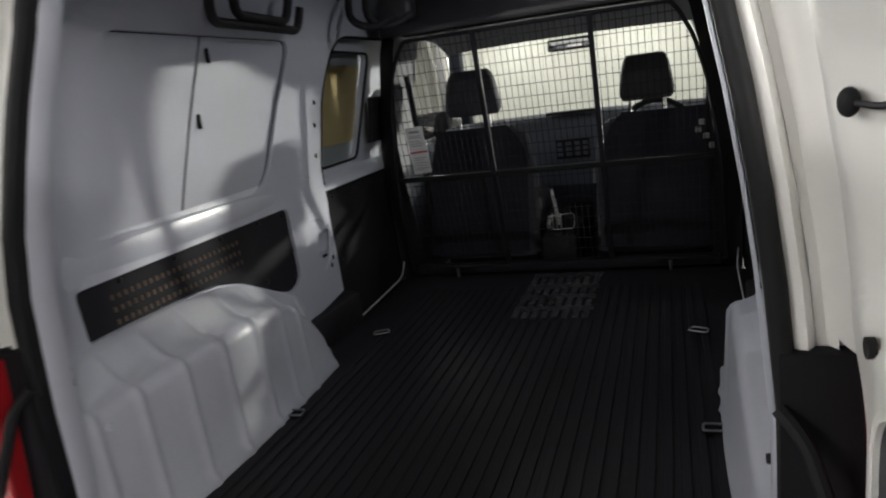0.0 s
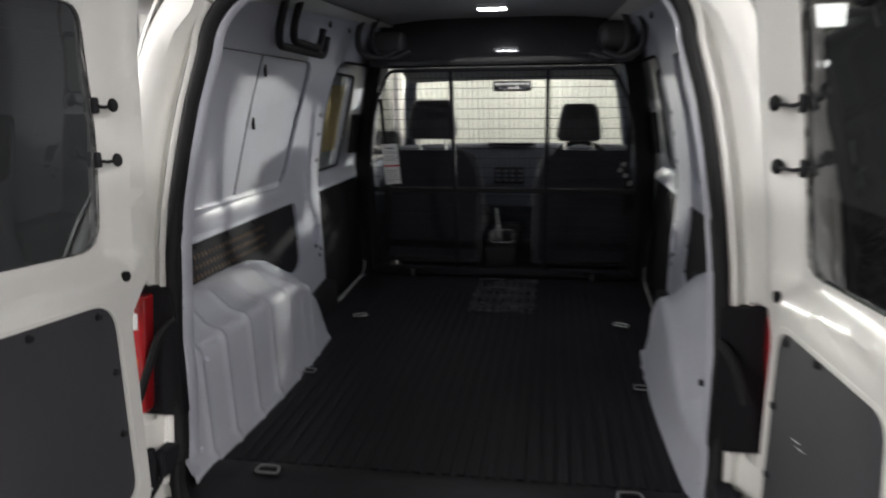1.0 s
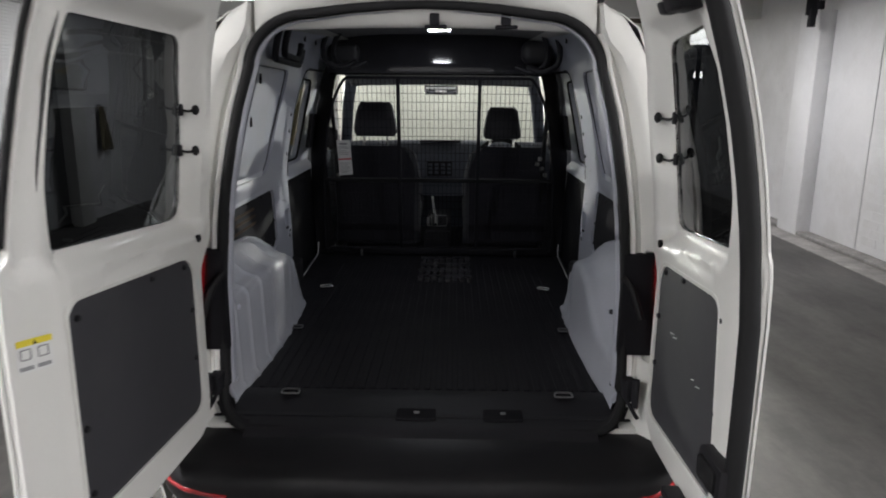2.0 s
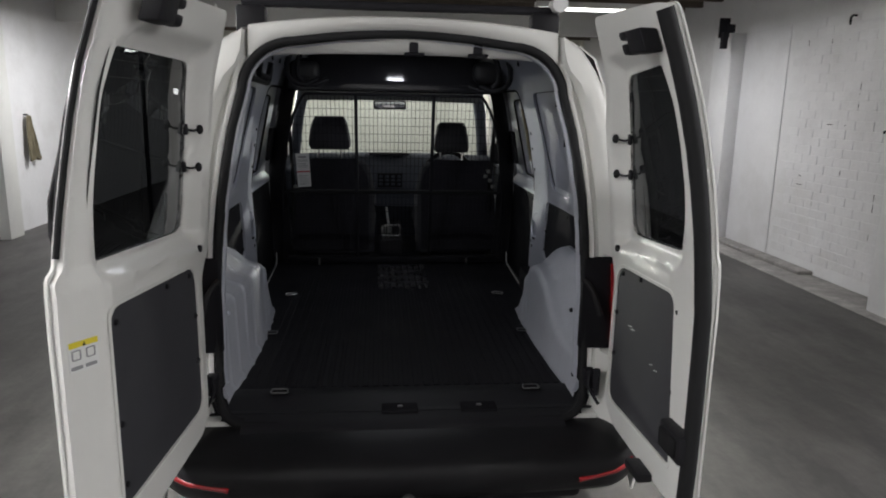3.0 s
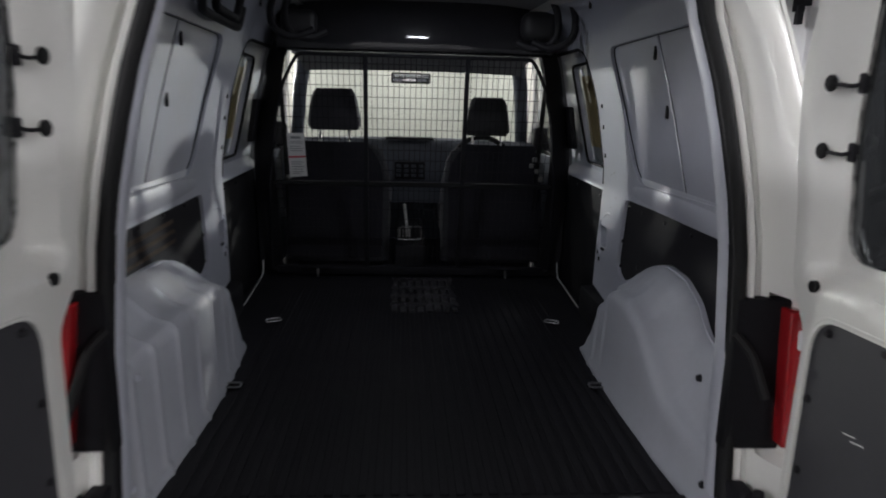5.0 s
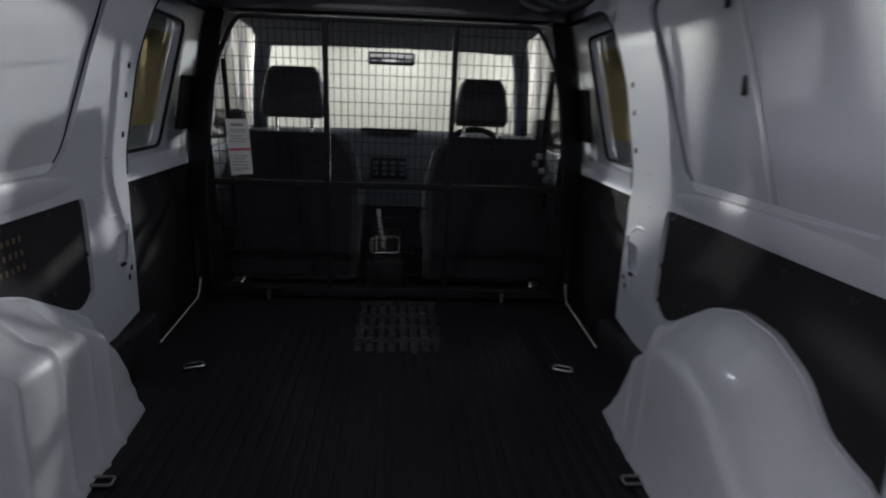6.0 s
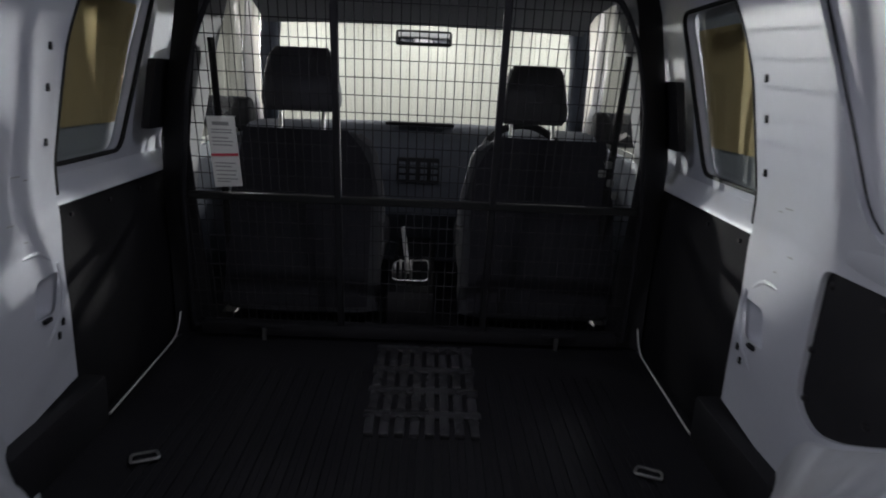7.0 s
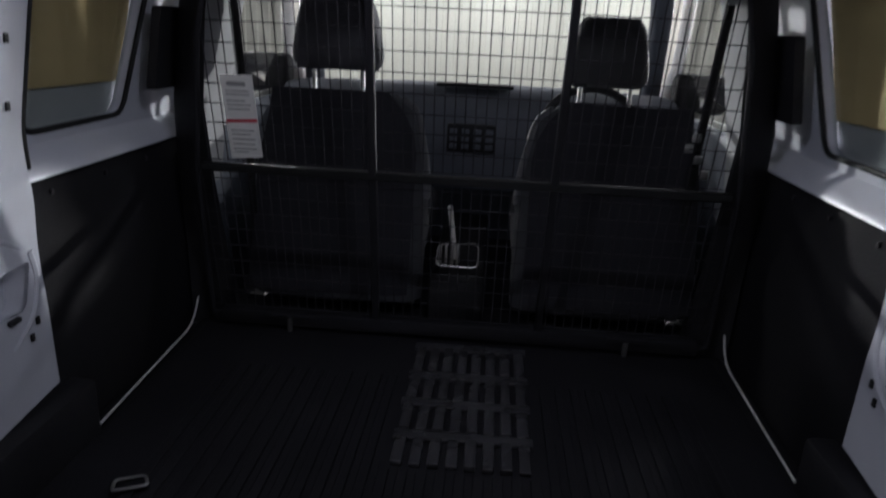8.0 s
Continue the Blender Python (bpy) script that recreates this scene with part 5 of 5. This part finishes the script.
def seat(x0, x1, top, name_label, hx, hz, head_mat):
    """A front seat seen from behind."""
    t = thing("front_seat", name_label, "car seat", "front seats in the cab")
    cx, w = (x0 + x1) / 2, (x1 - x0) / 2
    rows = []
    for i in range(15):
        k = i / 14
        z = 0.62 + (top - 0.62) * k
        ww = w * (0.94 - 0.16 * ease((k - 0.55) / 0.45)) * (1 - 0.3 * max(0, (k - 0.9) / 0.1) ** 2)
        yb = 2.50 + 0.20 * k
        th = 0.15 - 0.06 * k
        sec = []
        for j in range(24):
            a = 2 * math.pi * j / 24
            c, s = math.cos(a), math.sin(a)
            sec.append((cx + ww * math.copysign(abs(c) ** 0.45, c), yb + th / 2 + th / 2 * math.copysign(abs(s) ** 0.7, s), z))
        rows.append(sec)
    bm = grid(rows, True)
    back = part("backrest", bm, M_SEATSIDE, t, "dark grey fabric backrest", 60)
    cap = box((cx - w * 0.52, 2.705, top - 0.03), (cx + w * 0.52, 2.785, top + 0.006), 0.03, 4)
    part("backrest_top", cap, M_FABRIC, t)
    for s in (-1, 1):
        pts = []
        for k in (0.5, 0.6, 0.7, 0.8, 0.88, 0.94, 0.985):
            z = 0.62 + (top - 0.62) * k
            ww = w * (0.94 - 0.16 * ease((k - 0.55) / 0.45)) * (1 - 0.3 * max(0, (k - 0.9) / 0.1) ** 2)
            pts.append((cx + s * (ww - 0.004), 2.505 + 0.20 * k + 0.03, z))
        part("side_bolster", tube(pts, 0.013, 8), M_PIPING, t, "grey side bolster")
    # black panel over the back of the seat, open towards the tunnel side
    inner = 1 if cx < 0 else -1
    zs = [0.64 + (top + 0.012 - 0.64) * i / 10 for i in range(11)]
    rows = []
    for z in zs:
        k = (z - 0.62) / (top - 0.62)
        edge = w * (0.80 - 0.30 * max(0, (k - 0.72) / 0.28) ** 2)
        outer = w * (0.93 - 0.10 * ease((k - 0.6) / 0.4))
        rows.append([(cx + inner * (-outer + (outer + edge) * j / 8), 2.485 + 0.20 * k + 0.02 * abs(j / 4 - 1) ** 4, z) for j in range(9)])
    bm = grid(rows)
    bmesh.ops.solidify(bm, geom=bm.faces[:], thickness=0.012)
    part("back_panel", bm, M_SEATBACK, t, "black panel on the seat back", 60)
    part("cushion", box((cx - w * 0.95, 2.62, 0.72), (cx + w * 0.95, 3.12, 0.86), 0.05, 4), M_FABRIC, t)
    part("seat_base", box((cx - w * 0.8, 2.64, 0.45), (cx + w * 0.8, 3.05, 0.74), 0.02, 2), M_PLASTIC, t)
    hw = 0.150 if hx < 0 else 0.130
    rows = []
    for i in range(11):
        k = i / 10
        z = hz + (0.215 if hx < 0 else 0.20) * k
        q = (1 - abs(2 * k - 1) ** 4) ** 0.5 if 0 < k < 1 else 0.25
        ww = hw * (1.0 - 0.26 * k) * (0.74 + 0.26 * q)
        th = 0.055 * max(0.35, q)
        sec = []
        for j in range(24):
            a = 2 * math.pi * j / 24
            c, s = math.cos(a), math.sin(a)
            sec.append((hx + ww * math.copysign(abs(c) ** 0.5, c), 2.745 + th * math.copysign(abs(s) ** 0.7, s), z))
        rows.append(sec)
    bm = grid(rows, True)
    bmesh.ops.holes_fill(bm, edges=[e for e in bm.edges if e.is_boundary])
    head = part("headrest", bm, head_mat, t, "fabric headrest", 60)
    for s in (-1, 1):
        part("headrest_post", tube([(hx + s * 0.075, 2.745, top - 0.04), (hx + s * 0.075, 2.745, hz + 0.03)], 0.007, 8), M_CHROME, head)
    return t


seat(-0.66, -0.10, 1.205, "dark fabric passenger seat with grey bolsters", -0.415, 1.275, M_FABRIC)
seat(0.135, 0.70, 1.2, "dark fabric driver seat with grey bolsters", 0.397, 1.262, M_HEAD)

# dashboard and console
rows = []
for y, z in ((3.62, 0.40), (3.50, 0.62), (3.28, 0.80), (3.24, 0.98), (3.26, 1.08), (3.32, 1.14), (3.42, 1.175), (3.6, 1.18), (3.95, 1.12), (4.05, 1.08)):
    rows.append([(x, y - 0.05 * (1 - (x / 0.78) ** 2), z + 0.02 * (1 - (x / 0.78) ** 2)) for x in [-0.78 + 0.0975 * i for i in range(17)]])
dash = part("dashboard", grid(rows), M_DASH, van, "dark grey plastic dashboard")
part("radio", box((-0.10, 3.165, 0.97), (0.08, 3.2, 1.075), 0.006), M_PLASTIC, dash)
for i in range(4):
    for j in range(3):
        part("radio_button", box((-0.09 + 0.045 * i, 3.158, 0.985 + 0.028 * j), (-0.062 + 0.045 * i, 3.167, 1.003 + 0.028 * j), 0.002), M_DASH, dash)
part("dash_tray", box((-0.16, 3.30, 1.198), (0.14, 3.38, 1.212), 0.005), M_PLASTIC, dash)
part("centre_console", box((-0.09, 2.45, 0.55), (0.075, 3.25, 0.72), 0.02, 2), M_PLASTIC, van)
lev = part("handbrake", tube([(-0.02, 2.60, 0.74), (-0.042, 2.57, 0.91)], 0.008, 8), M_BEAM, van, "pale handbrake lever in a bright frame")
part("lever_gate", tube(arc_path([(-0.075, 2.56, 0.725), (0.05, 2.56, 0.725), (0.05, 2.60, 0.79), (-0.075, 2.60, 0.78)], 0.02, 4, True), 0.0028, 6, True), M_CHROME, lev)
for i in range(4):
    part("lever_rib", box((-0.07 + 0.018 * i, 2.565, 0.73), (-0.06 + 0.018 * i, 2.575, 0.81 - 0.012 * abs(i - 2)), 0.002), M_CHROME, lev)
mirror = part("inner_mirror", box((-0.13, 3.364, 1.535), (0.115, 3.395, 1.60), 0.014, 3), M_PLASTIC, van, "inner rear-view mirror")
bm = box((-0.118, 3.357, 1.545), (0.103, 3.361, 1.59), 0.001)
for v in bm.verts:
    v.co.y += (v.co.z - 1.5675) * 0.05 + v.co.x * 0.012
part("mirror_glass", bm, material("mirror_silver", (0.85, 0.85, 0.85), 0.03, metal=1, var=0.01), mirror)
wheel_ring = [(0.42 + 0.18 * math.cos(a), 3.12 + 0.05 * math.sin(a), 1.06 + 0.17 * math.sin(a)) for a in [2 * math.pi * i / 28 for i in range(28)]]
sw = part("steering_wheel", tube(wheel_ring, 0.016, 8, True), M_PLASTIC, van, "black steering wheel")
part("wheel_hub", box((0.27, 3.11, 1.03), (0.57, 3.15, 1.08), 0.02, 2), M_PLASTIC, sw)
part("cab_floor", box((-0.76, 2.4, 0.36), (0.76, 3.9, 0.40)), M_PLASTIC, van)
for s in (-1, 1):
    part("cab_door_card", box((s * 0.80, 2.55, 0.42), (s * 0.835, 3.95, 1.13), 0.01), M_DASH, van)
    part("belt_strap", tube([(s * 0.655, 2.52, 1.5), (s * 0.64, 2.56, 1.1), (s * 0.64, 2.6, 0.7)], 0.012, 6), M_SEAL, van)

for x, y, z in ((0.60, 2.50, 1.13), (0.63, 2.50, 1.10), (0.615, 2.49, 1.16), (0.65, 2.50, 1.06), (-0.62, 2.5, 1.05)):
    part("belt_buckle", box((x - 0.012, y - 0.006, z - 0.012), (x + 0.012, y + 0.006, z + 0.012), 0.004), M_CHROME, van)

# ---- things in the hall ----
beam = part("ceiling_beam", box((XL + 0.002, 7.9, 2.545), (XR - 0.002, 8.05, 2.875), 0.004), M_BEAM)
tagged(beam, "white painted steel ceiling beam", "beam", kind="structure")
bm = box((XR - 0.16, 4.25, 0.006), (XR - 0.003, 12.0, 0.045), 0.012)
tagged(part("kerb", bm, M_KERB), "low concrete kerb along the brick wall", "kerb", kind="structure")
bm = box((XR - 0.42, 2.0, -0.01), (XR - 0.003, 12.2, 0.006), 0.003)
tagged(part("floor_strip", bm, M_KERB), "pale concrete strip along the brick wall", "floor", kind="structure")
bm = box((XR - 0.011, 5.1, 0), (XR - 0.002, 6.0, 2.44), 0.004)
tagged(part("plaster_panel", bm, M_WALL), "smooth white plaster beside the wall pier", "wall", kind="structure")
bm = box((XR - 0.17, 6.0, 0), (XR - 0.003, 6.45, 2.44), 0.01)
tagged(part("pilaster", bm, M_WALL), "white painted wall pier", "pier", kind="structure")
bm = box((XR - 0.30, 2.55, 0), (XR - 0.003, 3.1, 3.04), 0.01)
tagged(part("pilaster", bm, M_WALL), "white painted wall pier", "pier", kind="structure")
tagged(part("left_post", box((XL - 0.003, 6.0, 0), (XL + 0.12, 6.3, 2.42), 0.008), M_BEAM), "white painted shutter post", "post", kind="structure")

shutter = thing("roller_shutter", "pale horizontal slat roller shutter, closed", "roller shutter", kind="structure")
slat = None
z = 0.0
while z < 2.40:
    if slat is None:
        rows = [[(XL - 0.12 + dx, yy, dz) for yy in (1.62, 6.0)] for dx, dz in ((0.0, 0.0), (0.004, 0.003), (0.0055, 0.017), (0.004, 0.031), (0.0, 0.034))]
        slat = part("slat", grid(rows), M_SHUTTER, shutter)
    else:
        s2 = new("slat", slat.data)
        s2.parent = shutter
        s2.location.z = z
    z += 0.034
part("shutter_backing", box((XL - 0.2, 1.6, 0), (XL - 0.13, 6.2, 2.42)), M_SHUTTER, shutter)


def bag(y, z):
    t = thing("hanging_cloth", "olive cloth hanging from a wall hook", "cloth")
    rows = []
    for i in range(12):
        k = i / 11
        zz = z - 0.5 * k
        w = 0.03 + 0.10 * k
        rows.append([(XL + 0.02 + 0.035 * math.sin(j * 1.3 + k) ** 2 * (0.4 + k) + 0.02, y + 0.03 * k - w + 2 * w * j / 10, zz - 0.04 * math.sin(j * 0.9) * k) for j in range(11)])
    bm = grid(rows)
    bmesh.ops.solidify(bm, geom=bm.faces[:], thickness=0.012)
    part("cloth", bm, M_CLOTH, t)
    part("hook", cylinder(bmesh.new(), (XL - 0.01, y, z + 0.01), (XL + 0.05, y, z + 0.01), 0.012, 10), M_STEEL, t)


bag(6.8, 1.35)
bracket = thing("beam_bracket", "black iron bracket at the top of the pier", "bracket")
bm = box((3.80, 5.97, 2.38), (3.92, 6.0, 2.60), 0.004)
add_box(bm, (3.83, 5.93, 2.26), (3.89, 5.999, 2.44), 0.004)
add_box(bm, (3.885, 5.95, 2.44), (3.975, 6.0, 2.53), 0.004)
part("plate", bm, M_STEEL, bracket)
peg = thing("wall_peg", "small dark metal peg in the brick wall", "peg")
part("pin", tube([(XR + 0.01, 3.55, 1.42), (XR - 0.06, 3.5, 1.425), (XR - 0.09, 3.46, 1.415)], 0.009, 8), M_STEEL, peg)
hook = thing("pipe_hook", "dark iron hook high on the wall", "hook")
part("bar", tube(arc_path([(XR + 0.01, 4.12, 2.42), (XR - 0.06, 4.12, 2.42), (XR - 0.06, 4.12, 2.34)], 0.03, 4), 0.01, 8), M_STEEL, hook)

# fixtures added around the unseen tubes and rows
for x, y, watts in TUBES:
    t = thing("added_tube_lamp", "added fluorescent ceiling lamp, out of view", "ceiling lamp", "fluorescent lamps under the ceiling")
    part("lamp_body", box((x - 0.64, y - 0.06, 2.60), (x + 0.64, y + 0.06, 2.66), 0.008), M_BEAM, t)
    for dy in (-0.03, 0.03):
        part("tube", cylinder(bmesh.new(), (x - 0.6, y + dy, 2.588), (x + 0.6, y + dy, 2.588), 0.013, 12), M_TUBE, t)
    part("hanger", cylinder(bmesh.new(), (x, y, 2.655), (x, y, ZC + 0.01), 0.008, 8), M_STEEL, t)
for x, watts in ROWS:
    t = thing("added_tube_lamp", "added long row of fluorescent tubes, out of view", "ceiling lamp", "fluorescent lamps under the ceiling")
    part("lamp_body", box((x - 0.06, -3.45, 2.60), (x + 0.06, 0.05, 2.66), 0.008), M_BEAM, t)
    for y0 in (-3.42, -2.25, -1.08):
        for dx in (-0.03, 0.03):
            part("tube", cylinder(bmesh.new(), (x + dx, y0, 2.588), (x + dx, y0 + 1.1, 2.588), 0.013, 12), M_TUBE, t)
    for y0 in (-3.2, -0.2):
        part("hanger", cylinder(bmesh.new(), (x, y0, 2.655), (x, y0, ZC + 0.01), 0.008, 8), M_STEEL, t)
for x, y, z, hw, hh, watts in FLOODS:
    t = thing("flood_lamp", "bright white flood lamp high on a post" if hw > 0.1 else "small bright work lamp on a stand", "flood lamp", "flood lamps beside the van")
    part("lamp_case", box((x - hw - 0.02, y, z - hh - 0.02), (x + hw + 0.02, y + 0.10, z + hh + 0.02), 0.015), M_STEEL, t)
    part("lamp_face", box((x - hw, y - 0.012, z - hh), (x + hw, y - 0.002, z + hh), 0.004), M_FLOOD, t)
    part("post", cylinder(bmesh.new(), (x, y + 0.05, 0), (x, y + 0.05, z - hh - 0.015), 0.02, 12), M_STEEL, t)
    part("post_foot", box((x - 0.2, y - 0.15, 0), (x + 0.2, y + 0.25, 0.02), 0.004), M_STEEL, t)

# ---- painted bricks on the wall beside the van ----
PITCH_Y, PITCH_Z = 0.24, 0.0865
bm = bmesh.new()
add_box(bm, (-0.0035, -0.1178, -0.0413), (0.006, 0.1178, 0.0413), 0.0025, 2)
brick = part("brick", bm, M_BRICK, wall_right, "", 12)
proto = brick.data
brick.location = (XR, 3.22, 0.16)
rng = random.Random(4)
rest = bmesh.new()
row = 0
while 0.16 + row * PITCH_Z < 2.42:
    z = 0.16 + row * PITCH_Z
    for k in range(28):
        y = 3.22 + k * PITCH_Y + (PITCH_Y / 2 if row % 2 else 0)
        if 4.98 < y < 6.58 or (row == 0 and k == 0):
            continue
        off = rng.uniform(-0.0018, 0.0012)
        if y < 5.85:
            o = new("brick", proto)
            o.parent = wall_right
            o.location = (XR + off, y, z)
            o.rotation_euler = (0, rng.uniform(-0.03, 0.03), rng.uniform(-0.012, 0.012))
        else:
            add_box(rest, (XR - 0.002 + off, y - 0.1180, z - 0.0415), (XR + 0.006, y + 0.1180, z + 0.0415))
    row += 1
tagged(part("brick_courses", rest, M_BRICK, wall_right), kind="stuff")

# open joints and chips between the bricks
for k in range(18):
    z = 0.16 + rng.randrange(3, 25) * PITCH_Z
    y = 3.34 + rng.randrange(0, 14) * PITCH_Y / 2
    tall = rng.random() < 0.7
    hy, hz = (0.004, rng.uniform(0.015, 0.035)) if tall else (rng.uniform(0.02, 0.05), 0.004)
    part("open_joint", box((XR - 0.0045, y - hy, z - hz), (XR + 0.002, y + hy, z + hz), 0.001, 1), M_SEAL if k % 3 else M_INK, wall_right)
